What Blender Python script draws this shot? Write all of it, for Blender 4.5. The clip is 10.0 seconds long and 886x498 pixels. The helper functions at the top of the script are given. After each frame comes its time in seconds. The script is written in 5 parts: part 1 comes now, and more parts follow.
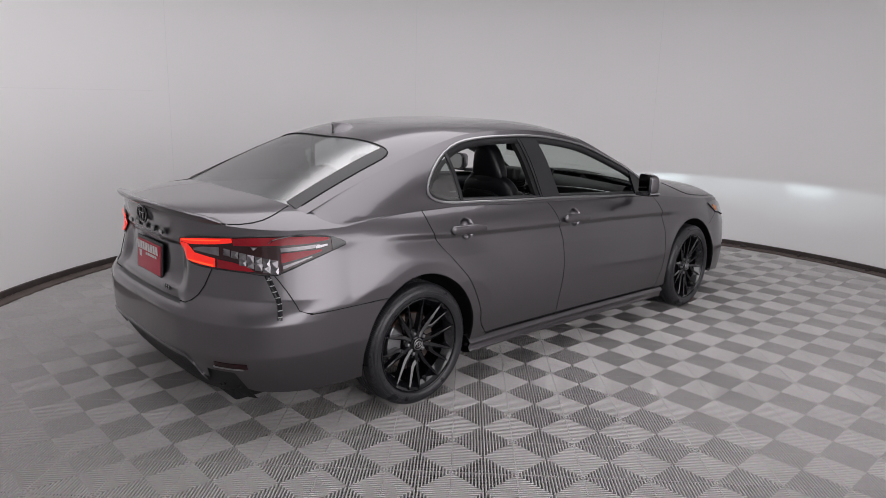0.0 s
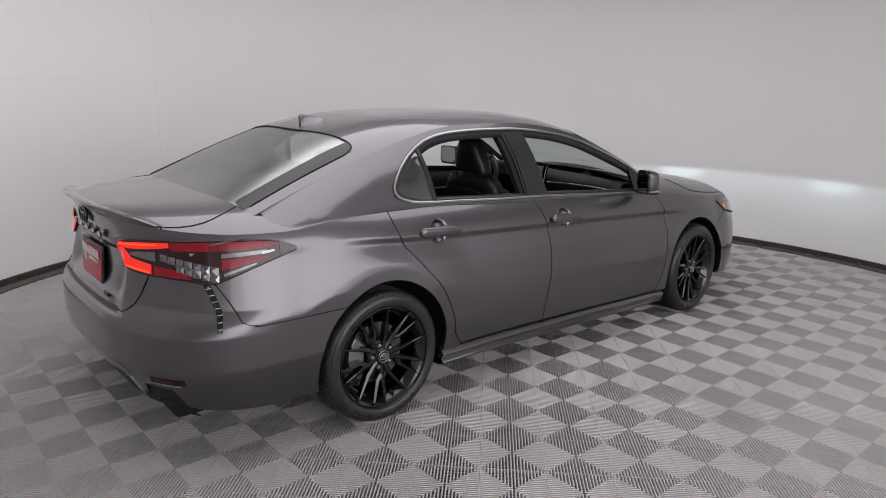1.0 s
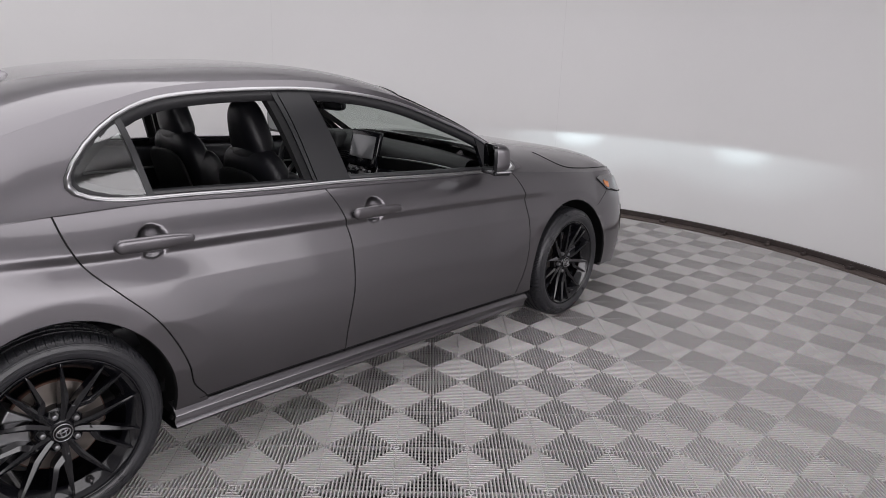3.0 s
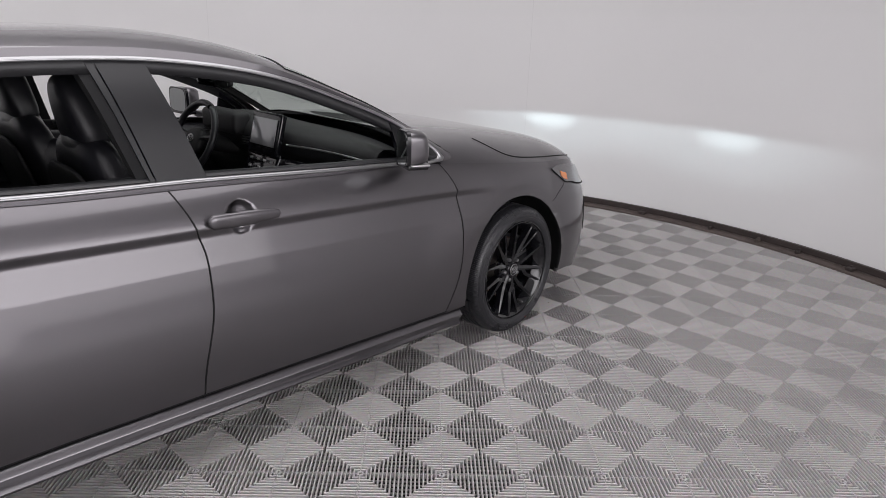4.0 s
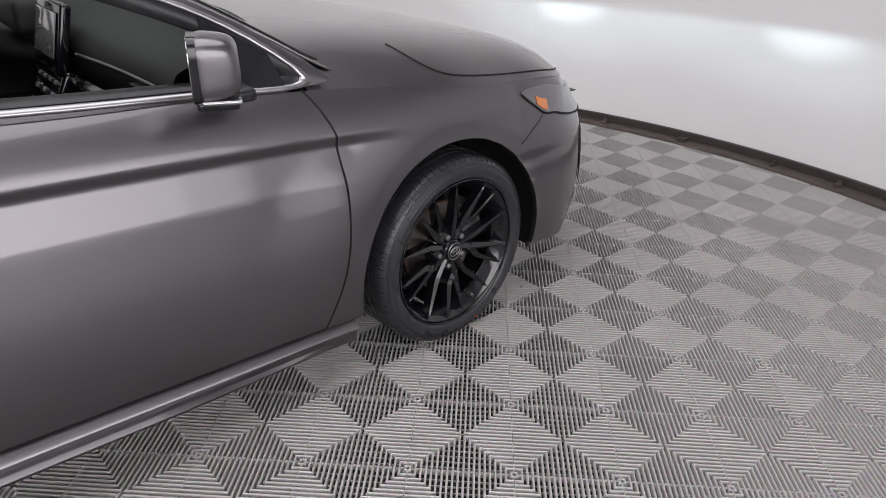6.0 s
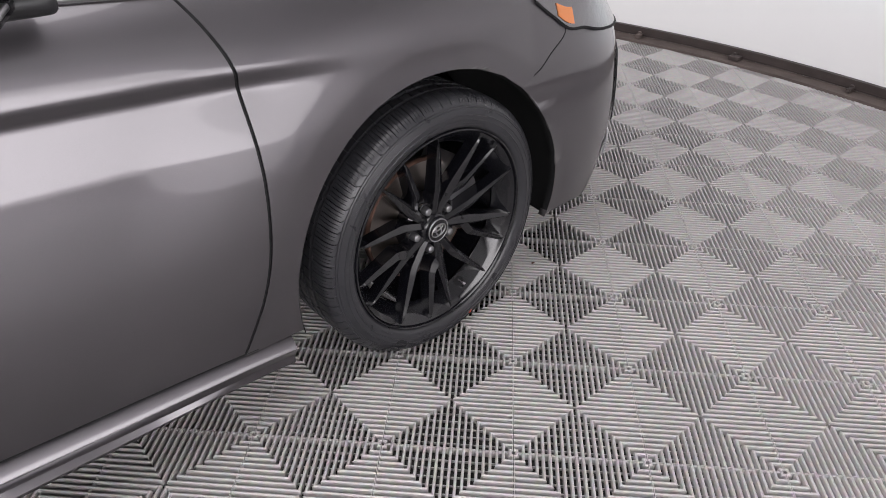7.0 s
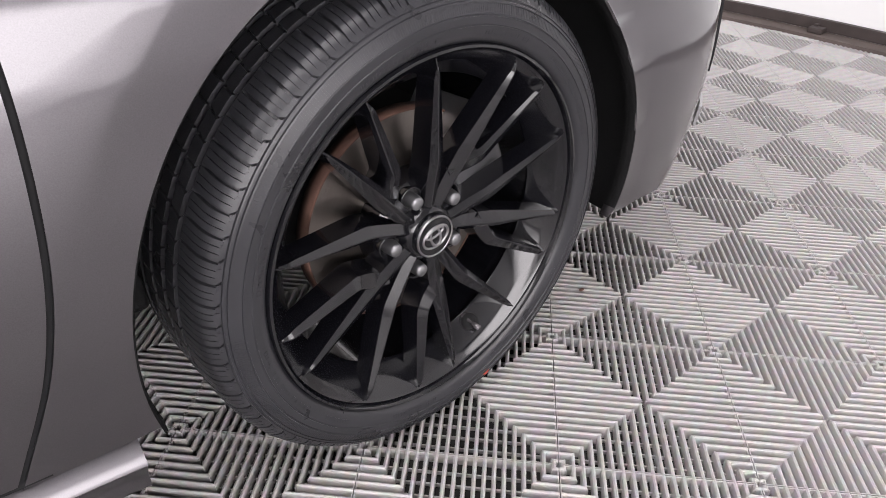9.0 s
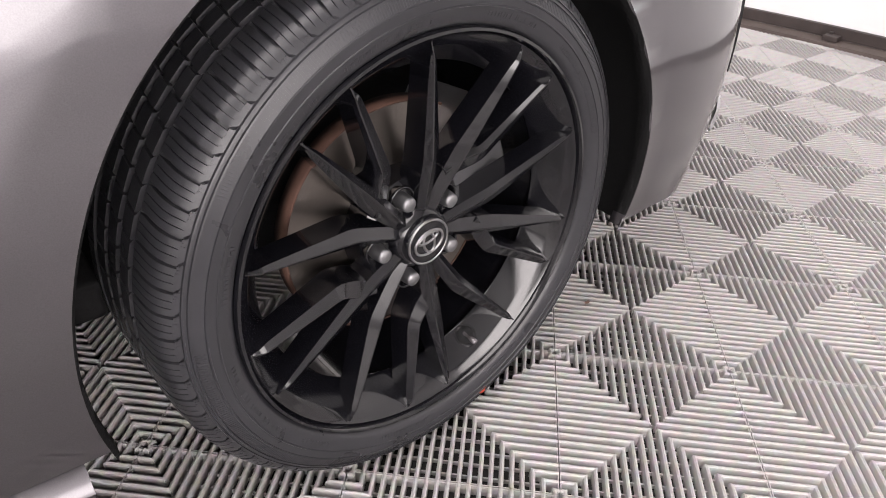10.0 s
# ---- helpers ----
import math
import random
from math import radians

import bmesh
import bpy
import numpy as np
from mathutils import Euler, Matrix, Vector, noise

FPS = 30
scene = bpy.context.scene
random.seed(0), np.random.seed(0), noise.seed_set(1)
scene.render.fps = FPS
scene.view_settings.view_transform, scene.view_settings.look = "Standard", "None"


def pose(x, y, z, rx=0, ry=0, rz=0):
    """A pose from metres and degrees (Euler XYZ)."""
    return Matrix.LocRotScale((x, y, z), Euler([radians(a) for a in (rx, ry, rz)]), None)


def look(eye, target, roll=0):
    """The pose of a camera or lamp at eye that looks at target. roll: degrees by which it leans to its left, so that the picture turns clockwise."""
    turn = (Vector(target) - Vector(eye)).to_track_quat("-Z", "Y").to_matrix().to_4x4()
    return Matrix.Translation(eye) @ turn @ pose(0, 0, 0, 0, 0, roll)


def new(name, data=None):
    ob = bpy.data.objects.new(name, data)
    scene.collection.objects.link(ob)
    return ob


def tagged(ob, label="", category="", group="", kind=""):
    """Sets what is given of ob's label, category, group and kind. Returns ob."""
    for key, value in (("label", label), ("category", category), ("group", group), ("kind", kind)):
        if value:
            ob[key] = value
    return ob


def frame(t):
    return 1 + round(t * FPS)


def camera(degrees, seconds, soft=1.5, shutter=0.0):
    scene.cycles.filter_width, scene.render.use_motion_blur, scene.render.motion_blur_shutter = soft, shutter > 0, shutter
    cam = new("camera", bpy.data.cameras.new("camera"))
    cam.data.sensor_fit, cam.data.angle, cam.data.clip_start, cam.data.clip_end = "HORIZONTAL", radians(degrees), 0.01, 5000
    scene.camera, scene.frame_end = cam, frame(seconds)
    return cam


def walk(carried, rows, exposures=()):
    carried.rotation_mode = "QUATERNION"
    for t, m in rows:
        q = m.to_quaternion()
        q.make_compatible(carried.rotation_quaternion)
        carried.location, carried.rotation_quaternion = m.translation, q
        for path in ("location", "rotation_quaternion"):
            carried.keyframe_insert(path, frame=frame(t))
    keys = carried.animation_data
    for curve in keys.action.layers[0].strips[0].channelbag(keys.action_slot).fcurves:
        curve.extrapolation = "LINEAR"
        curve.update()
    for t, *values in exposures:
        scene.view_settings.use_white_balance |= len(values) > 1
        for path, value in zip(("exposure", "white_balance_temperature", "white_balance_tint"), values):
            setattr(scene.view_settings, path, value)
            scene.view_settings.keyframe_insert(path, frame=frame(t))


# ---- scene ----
cam = camera(65.6, 10.0, 0.65)
PATH = [
    (0, (-2.254, -3.479, 1.62), (-0.927, -2.049, 1.181), 1.5),
    (0.5, (-2.056, -3.483, 1.623), (-0.765, -2.025, 1.165), 1.6),
    (1, (-1.839, -3.43, 1.626), (-0.568, -1.958, 1.158), 1.4),
    (1.5, (-1.557, -3.396, 1.602), (-0.297, -1.918, 1.122), 1.0),
    (2, (-1.253, -3.325, 1.595), (0.025, -1.876, 1.08), 0.9),
    (2.5, (-0.901, -3.218, 1.592), (0.434, -1.834, 1.042), 1.4),
    (3, (-0.565, -3.118, 1.582), (0.812, -1.786, 1.008), 1.9),
    (3.2, (-0.395, -3.091, 1.589), (0.988, -1.771, 1.0), 2.1),
    (4.5, (0.518, -2.775, 1.473), (1.86, -1.453, 0.8), 1.6),
    (5, (0.848, -2.659, 1.444), (2.141, -1.323, 0.707), 2.2),
    (5.5, (1.166, -2.524, 1.417), (2.416, -1.184, 0.614), 2.5),
    (6, (1.438, -2.374, 1.379), (2.628, -1.049, 0.469), 1.6),
    (6.2, (1.577, -2.281, 1.373), (2.735, -0.98, 0.389), 1.3),
    (7.3, (2.039, -1.842, 1.113), (3.101, -0.582, -0.02), 0.6),
    (7.5, (2.099, -1.789, 1.056), (3.154, -0.531, -0.087), 0.5),
    (8, (2.216, -1.65, 0.945), (3.273, -0.404, -0.209), 1.3),
    (8.5, (2.302, -1.538, 0.875), (3.366, -0.282, -0.26), 1.9),
    (9, (2.349, -1.476, 0.816), (3.42, -0.197, -0.287), 1.9),
    (9.5, (2.39, -1.435, 0.781), (3.464, -0.148, -0.311), 2.2),
    (10, (2.403, -1.427, 0.769), (3.475, -0.135, -0.318), 2.9),
]
walk(cam, [(t, look(eye, target, roll)) for t, eye, target, roll in PATH], [(0, -0.17, 6500, 10), (3, -0.02, 6500, 10), (4.5, 0.06, 6500, 10), (6, 0.25, 6500, 10), (7.5, 0.76, 6550, 10), (9, 1.10, 6600, 11), (10, 1.24, 6850, 12)])

# ---------------------------------------------------------------- world and light
ROOM_X, ROOM_Y, ROOM_R, ROOM_H = 1.44, -0.54, 4.11, 3.40

world = bpy.data.worlds.new("world")
scene.world = world
world.use_nodes = True
world.node_tree.nodes["Background"].inputs[0].default_value = (0.8, 0.85, 0.9, 1)
world.node_tree.nodes["Background"].inputs[1].default_value = 0.05


def area_lamp(name, place, target, size_x, size_y, watts, colour, shape="RECTANGLE"):
    data = bpy.data.lights.new(name, "AREA")
    data.shape, data.size, data.size_y, data.energy, data.color = shape, size_x, size_y, watts, colour
    ob = new(name, data)
    ob.matrix_world = look(place, target)
    return ob


# ---------------------------------------------------------------- materials
def material(name, colour, rough=0.5, metal=0.0, coat=0.0, spec=0.5, noise_scale=0.0, noise_amount=0.0, bump=0.0, bump_scale=80.0, rough_vary=0.0):
    m = bpy.data.materials.new(name)
    m.use_nodes = True
    nt = m.node_tree
    b = nt.nodes["Principled BSDF"]
    b.inputs["Base Color"].default_value = (*colour, 1)
    b.inputs["Roughness"].default_value = rough
    b.inputs["Metallic"].default_value = metal
    b.inputs["Coat Weight"].default_value = coat
    b.inputs["Coat Roughness"].default_value = 0.03 if metal < 0.99 else 0.05
    b.inputs["Specular IOR Level"].default_value = spec
    if noise_amount or bump or rough_vary:
        co = nt.nodes.new("ShaderNodeTexCoord")
    if noise_amount or rough_vary:
        n = nt.nodes.new("ShaderNodeTexNoise")
        n.inputs["Scale"].default_value = noise_scale or 5.0
        n.inputs["Detail"].default_value = 6.0
        nt.links.new(co.outputs["Object"], n.inputs["Vector"])
    if noise_amount:
        mix = nt.nodes.new("ShaderNodeMix")
        mix.data_type = "RGBA"
        mix.inputs[6].default_value = (*[c * (1 - noise_amount) for c in colour], 1)
        mix.inputs[7].default_value = (*[min(1, c * (1 + noise_amount)) for c in colour], 1)
        nt.links.new(n.outputs["Fac"], mix.inputs[0])
        nt.links.new(mix.outputs[2], b.inputs["Base Color"])
    if rough_vary:
        r = nt.nodes.new("ShaderNodeMapRange")
        r.inputs["To Min"].default_value, r.inputs["To Max"].default_value = max(0, rough - rough_vary), rough + rough_vary
        nt.links.new(n.outputs["Fac"], r.inputs["Value"])
        nt.links.new(r.outputs[0], b.inputs["Roughness"])
    if bump:
        n2 = nt.nodes.new("ShaderNodeTexNoise")
        n2.inputs["Scale"].default_value = bump_scale
        n2.inputs["Detail"].default_value = 3.0
        nt.links.new(co.outputs["Object"], n2.inputs["Vector"])
        bp = nt.nodes.new("ShaderNodeBump")
        bp.inputs["Strength"].default_value = bump
        bp.inputs["Distance"].default_value = 0.002
        nt.links.new(n2.outputs["Fac"], bp.inputs["Height"])
        nt.links.new(bp.outputs[0], b.inputs["Normal"])
    return m


def glass_material(name, colour, rough=0.0, tint=1.0, base=0.045):
    """Thin pane: clear with a mirror gloss."""
    m = bpy.data.materials.new(name)
    m.use_nodes = True
    nt = m.node_tree
    nt.nodes.remove(nt.nodes["Principled BSDF"])
    out = nt.nodes["Material Output"]
    tr, gl, lw, mp, mx = (nt.nodes.new(k) for k in ("ShaderNodeBsdfTransparent", "ShaderNodeBsdfGlossy", "ShaderNodeLayerWeight", "ShaderNodeMapRange", "ShaderNodeMixShader"))
    tr.inputs[0].default_value = (*[c * tint for c in colour], 1)
    gl.inputs["Roughness"].default_value = rough
    lw.inputs["Blend"].default_value = 0.28
    mp.inputs["To Min"].default_value, mp.inputs["To Max"].default_value = base, 0.62 + base
    nt.links.new(lw.outputs["Facing"], mp.inputs["Value"])
    nt.links.new(mp.outputs[0], mx.inputs[0])
    nt.links.new(tr.outputs[0], mx.inputs[1])
    nt.links.new(gl.outputs[0], mx.inputs[2])
    nt.links.new(mx.outputs[0], out.inputs[0])
    return m


PAINT = material("grey_mica_paint", (0.143, 0.135, 0.145), 0.38, 1.0, 1.0, noise_scale=900.0, noise_amount=0.18)
GLOSS_BLACK = material("gloss_black", (0.005, 0.005, 0.007), 0.12, 0.0, 0.3, rough_vary=0.05, noise_scale=9)
SATIN_BLACK = material("satin_black_trim", (0.014, 0.014, 0.016), 0.38, bump=0.1, bump_scale=400)
PLASTIC = material("black_grained_plastic", (0.008, 0.008, 0.009), 0.62, bump=0.35, bump_scale=600, noise_amount=0.2, noise_scale=20)
LINER = material("felt_wheel_liner", (0.008, 0.008, 0.009), 0.9, bump=0.4, bump_scale=300, noise_amount=0.3, noise_scale=30)
RUBBER = material("tyre_rubber", (0.030, 0.030, 0.034), 0.31, spec=0.5, bump=0.07, bump_scale=900, noise_scale=14, noise_amount=0.35, rough_vary=0.12)
SEAL = material("rubber_seal", (0.004, 0.004, 0.005), 0.85)
CHROME = material("satin_chrome", (0.42, 0.42, 0.43), 0.30, 1.0, rough_vary=0.05, noise_scale=12)
STEEL = material("steel_disc", (0.27, 0.24, 0.22), 0.38, 1.0, noise_amount=0.3, noise_scale=16, bump=0.2, bump_scale=160)
RUST = material("rusted_edge", (0.10, 0.050, 0.036), 0.85, noise_amount=0.5, noise_scale=60)
ALLOY = material("cast_alloy", (0.30, 0.30, 0.31), 0.4, 0.9, noise_amount=0.2, noise_scale=40)
WHEEL_BLACK = material("gloss_black_wheel_paint", (0.006, 0.006, 0.008), 0.13, 0.0, 0.5, rough_vary=0.04, noise_scale=8)
LEATHER = material("black_leather", (0.012, 0.012, 0.015), 0.36, bump=0.5, bump_scale=260, noise_amount=0.2, noise_scale=7)
CLOTH = material("grey_headliner", (0.10, 0.10, 0.095), 0.95, bump=0.3, bump_scale=500, noise_amount=0.1, noise_scale=30)
# the screen's grey stands for the windscreen reflected in it
SCREEN = material("screen_glass", (0.22, 0.22, 0.23), 0.18, 0.3, 1.0)
LAMP_RED = material("red_lamp_lens", (0.26, 0.004, 0.012), 0.14, 0.0, 0.15, spec=0.35, noise_amount=0.15, noise_scale=20)
LAMP_DARK = material("smoked_lamp_lens", (0.022, 0.0025, 0.004), 0.07, 0.0, 0.1, noise_amount=0.3, noise_scale=15)
LAMP_CLEAR = material("clear_lamp_reflector", (0.24, 0.235, 0.245), 0.16, 0.9, 0.6, bump=1.0, bump_scale=45)
LAMP_GREY = material("grey_lamp_housing", (0.16, 0.15, 0.16), 0.16, 0.5, 1.0, noise_amount=0.3, noise_scale=25)
AMBER = material("amber_reflector", (0.62, 0.20, 0.05), 0.15, 0.0, 1.0)
MIRROR = material("mirror_silver", (0.30, 0.31, 0.31), 0.02, 1.0)
PLATE_RED = material("red_dealer_plate", (0.50, 0.014, 0.045), 0.35, noise_amount=0.1, noise_scale=20)
WHITE_PRINT = material("white_print", (0.75, 0.73, 0.72), 0.5)
RED_PAINT = material("red_dot_paint", (0.5, 0.06, 0.03), 0.5)
BADGE = material("black_chrome_badge", (0.02, 0.02, 0.022), 0.12, 0.6, 1.0)
SIDE_GLASS = glass_material("green_tinted_glass", (0.72, 0.80, 0.76))
QUARTER_GLASS = glass_material("tinted_quarter_glass", (0.62, 0.70, 0.67), rough=0.05, base=0.20)
REAR_GLASS = glass_material("smoked_rear_glass", (0.55, 0.61, 0.61), rough=0.24, base=0.24)
WIND_GLASS = glass_material("windscreen_glass", (0.80, 0.88, 0.83))

m = bpy.data.materials.new("glowing_tail_lamp")
m.use_nodes = True
b = m.node_tree.nodes["Principled BSDF"]
b.inputs["Base Color"].default_value = (0.5, 0.01, 0.01, 1)
b.inputs["Emission Color"].default_value = (1.0, 0.030, 0.014, 1)
b.inputs["Emission Strength"].default_value = 0.68
b.inputs["Roughness"].default_value = 0.1
LAMP_LIT = m
LAMP_HOT = m.copy()
LAMP_HOT.name = "glowing_lamp_edge"
LAMP_HOT.node_tree.nodes["Principled BSDF"].inputs["Emission Color"].default_value = (1.0, 0.09, 0.02, 1)
LAMP_HOT.node_tree.nodes["Principled BSDF"].inputs["Emission Strength"].default_value = 1.3

# white painted wall: broad uneven patches, roller texture
WALL = material("white_wall_paint", (0.84, 0.835, 0.835), 0.62, noise_amount=0.035, noise_scale=0.9, bump=0.08, bump_scale=60, spec=0.3)
CEILING = material("white_ceiling_paint", (0.40, 0.40, 0.40), 0.8, noise_amount=0.03, noise_scale=2)
# grey of the unseen hall, set by its reflections in the doors
HALL_WALL = material("unseen_hall_grey", (0.45, 0.44, 0.44), 0.7, noise_amount=0.06, noise_scale=1.5)
JOINT = material("joint_filler", (0.78, 0.775, 0.775), 0.65)
BASE = material("dark_base_trim", (0.045, 0.034, 0.032), 0.55, noise_amount=0.45, noise_scale=12, bump=0.3, bump_scale=90)
LEDGE = material("dusty_floor_edge", (0.10, 0.078, 0.07), 0.75, noise_amount=0.5, noise_scale=9, bump=0.4, bump_scale=70)
SUBFLOOR = material("dark_concrete", (0.02, 0.019, 0.018), 0.9, noise_amount=0.4, noise_scale=6)

# grey plastic floor tile: soft dirt, slight change from tile to tile
m = bpy.data.materials.new("grey_rib_tile")
m.use_nodes = True
nt = m.node_tree
b = nt.nodes["Principled BSDF"]
b.inputs["Roughness"].default_value = 0.36
b.inputs["Specular IOR Level"].default_value = 0.52
geo, n1, n2, mixa, mixb, oi, add = (nt.nodes.new(k) for k in ("ShaderNodeNewGeometry", "ShaderNodeTexNoise", "ShaderNodeTexNoise", "ShaderNodeMix", "ShaderNodeMix", "ShaderNodeObjectInfo", "ShaderNodeMath"))
n1.inputs["Scale"].default_value, n1.inputs["Detail"].default_value = 1.1, 5
n2.inputs["Scale"].default_value, n2.inputs["Detail"].default_value = 55, 4
nt.links.new(geo.outputs["Position"], n1.inputs["Vector"])
nt.links.new(geo.outputs["Position"], n2.inputs["Vector"])
mixa.data_type = mixb.data_type = "RGBA"
mixa.inputs[6].default_value, mixa.inputs[7].default_value = (0.440, 0.425, 0.421, 1), (0.612, 0.592, 0.585, 1)
add.operation = "MULTIPLY_ADD"
add.inputs[1].default_value = 0.25
nt.links.new(oi.outputs["Random"], add.inputs[0])
nt.links.new(n1.outputs["Fac"], add.inputs[2])
nt.links.new(add.outputs[0], mixa.inputs[0])
mixb.blend_type = "MULTIPLY"
mixb.inputs[0].default_value = 0.35
nt.links.new(mixa.outputs[2], mixb.inputs[6])
nt.links.new(n2.outputs["Color"], mixb.inputs[7])
nt.links.new(mixb.outputs[2], b.inputs["Base Color"])
TILE = m


# ---------------------------------------------------------------- mesh helpers
def thicken(verts, faces, thick):
    """A shell of that thickness behind the faces, with crisp edges."""
    v = np.array(verts, float).reshape(-1, 3)
    n = np.zeros_like(v)
    edges = {}
    for f in faces:
        a = np.cross(v[f[1]] - v[f[0]], v[f[-1]] - v[f[0]]) + np.cross(v[f[-1]] - v[f[-2]], v[f[1]] - v[f[-2]]) * (len(f) > 3)
        for k, i in enumerate(f):
            n[i] += a
            e = (i, f[(k + 1) % len(f)])
            if (e[1], e[0]) in edges:
                del edges[(e[1], e[0])]
            else:
                edges[e] = 1
    n /= np.linalg.norm(n, axis=1, keepdims=True) + 1e-12
    back = v - n * thick
    m = len(v)
    rim = []
    extra = []
    for a, c in edges:
        k = 2 * m + len(extra)
        extra += [v[a], v[c], back[c], back[a]]
        rim.append((k + 1, k, k + 3, k + 2))
    out = list(faces) + [tuple(m + i for i in reversed(f)) for f in faces] + rim
    return np.concatenate([v, back, np.array(extra).reshape(-1, 3)]), out


def mk(name, verts, faces, mat, parent=None, label="", smooth=True, thick=0.0, flip=False):
    me = bpy.data.meshes.new(name)
    if flip:
        faces = [tuple(reversed(f)) for f in faces]
    if thick:
        verts, faces = thicken(verts, faces, thick)
    me.from_pydata([tuple(map(float, v)) for v in verts], [], faces)
    if smooth:
        me.shade_smooth()
    me.materials.append(mat)
    ob = new(name, me)
    if parent is not None:
        ob.parent = parent
    if label:
        tagged(ob, label)
    return ob


def part(name, bm, mat, parent, label="", smooth=True):
    me = bpy.data.meshes.new(name)
    bm.to_mesh(me)
    bm.free()
    if smooth:
        me.shade_smooth()
        me.set_sharp_from_angle(angle=radians(38))
    me.materials.append(mat)
    ob = new(name, me)
    ob.parent = parent
    if label:
        tagged(ob, label)
    return ob


def gridf(nu, nv, closed=False):
    """Faces of a grid whose vertices run v fastest; nu columns, nv rows."""
    out = []
    for i in range(nu if closed else nu - 1):
        j = (i + 1) % nu
        for k in range(nv - 1):
            out.append((i * nv + k, j * nv + k, j * nv + k + 1, i * nv + k + 1))
    return out


def box(bm, cx, cy, cz, sx, sy, sz, bevel=0.0, turn=None):
    made = bmesh.ops.create_cube(bm, size=1.0)["verts"]
    bmesh.ops.scale(bm, vec=(sx, sy, sz), verts=made)
    if bevel:
        edges = list({e for v in made for e in v.link_edges})
        made = list({v for f in bmesh.ops.bevel(bm, geom=edges, offset=bevel, segments=3, affect="EDGES", profile=0.6)["faces"] for v in f.verts} | {v for v in made if v.is_valid})
    if turn is not None:
        bmesh.ops.rotate(bm, cent=(0, 0, 0), matrix=turn, verts=made)
    bmesh.ops.translate(bm, vec=(cx, cy, cz), verts=made)
    return made


def tube(points, radius, sides=8, closed=False, flat=1.0):
    """Verts and faces of a tube along points; flat squeezes it across the second axis."""
    pts = [Vector(p) for p in points]
    n = len(pts)
    verts = []
    for i, p in enumerate(pts):
        a = pts[(i - 1) % n] if closed or i else p
        c = pts[(i + 1) % n] if closed or i < n - 1 else p
        d = (c - a).normalized()
        ref = Vector((0, 1, 0)) if abs(d.y) < 0.9 else Vector((0, 0, 1))
        s = d.cross(ref).normalized()
        u = s.cross(d).normalized()
        for k in range(sides):
            w = 2 * math.pi * k / sides
            verts.append(p + s * math.cos(w) * radius + u * math.sin(w) * radius * flat)
    faces = []
    for i in range(n if closed else n - 1):
        j = (i + 1) % n
        for k in range(sides):
            l = (k + 1) % sides
            faces.append((i * sides + k, j * sides + k, j * sides + l, i * sides + l))
    if not closed:
        faces += [tuple(range(sides - 1, -1, -1)), tuple((n - 1) * sides + k for k in range(sides))]
    return verts, faces


def revolve(profile, steps, axis="y"):
    """Verts and faces of a profile of (radius, height) turned about the axis y."""
    verts = []
    for i in range(steps):
        w = 2 * math.pi * i / steps
        for r, h in profile:
            verts.append((r * math.cos(w), h, r * math.sin(w)))
    return verts, gridf(steps, len(profile), closed=True)


def curve(*pts):
    """A smooth function through the given (x, y) pairs."""
    p = np.array(pts, float)
    xs, ys = p[:, 0], p[:, 1]
    d = np.diff(ys) / np.diff(xs)
    m = np.r_[d[0], (d[1:] + d[:-1]) / 2, d[-1]]
    for i in range(1, len(xs) - 1):
        if d[i - 1] * d[i] <= 0:
            m[i] = 0
        else:
            lim = 3 * min(abs(d[i - 1]), abs(d[i]))
            m[i] = np.clip(m[i], -lim, lim)

    def f(x):
        x = np.asarray(x, float)
        i = np.clip(np.searchsorted(xs, x) - 1, 0, len(xs) - 2)
        h = xs[i + 1] - xs[i]
        t = np.clip((x - xs[i]) / h, 0, 1)
        return ((2 * t**3 - 3 * t**2 + 1) * ys[i] + (t**3 - 2 * t**2 + t) * h * m[i] + (-2 * t**3 + 3 * t**2) * ys[i + 1] + (t**3 - t**2) * h * m[i + 1])

    return f


# ---------------------------------------------------------------- the room
# the curved wall sweeps round the car and opens into an added, unseen plain hall behind the camera
OUTLINE = [(ROOM_X + ROOM_R * math.cos(w), ROOM_Y + ROOM_R * math.sin(w)) for w in np.linspace(radians(-38), radians(150), 150)]
OUTLINE += [(-6.5, -6.2), (ROOM_X + ROOM_R * math.cos(radians(38)), -6.2)]


def offset_outline(d):
    """The outline moved outwards by d."""
    n = len(OUTLINE)
    out = []
    for i in range(n):
        p, a, c = (np.array(OUTLINE[k % n]) for k in (i, i - 1, i + 1))
        u, v = (p - a) / np.linalg.norm(p - a), (c - p) / np.linalg.norm(c - p)
        n1, n2 = np.array([u[1], -u[0]]), np.array([v[1], -v[0]])
        m = (n1 + n2) / np.linalg.norm(n1 + n2)
        out.append(p + m * d / max(0.3, m @ n1))
    return out


def ring_wall(name, d0, d1, z0, z1, mat, ids):
    """A wall along the outline's points ids, between the offsets d0 and d1."""
    a, c = offset_outline(d0), offset_outline(d1)
    a, c = [a[i % len(a)] for i in ids], [c[i % len(c)] for i in ids]
    n = len(a)
    verts = [(*p, z) for pts, z in ((a, z0), (a, z1), (c, z1), (c, z0)) for p in pts]
    faces = [((k % 4) * n + i, (k % 4) * n + i + 1, ((k + 1) % 4) * n + i + 1, ((k + 1) % 4) * n + i) for k in range(4) for i in range(n - 1)]
    faces += [(0, n, 2 * n, 3 * n), (4 * n - 1, 3 * n - 1, 2 * n - 1, n - 1)]
    ob = mk(name, verts, faces, mat, flip=True)
    ob.data.set_sharp_from_angle(angle=radians(30))
    return ob


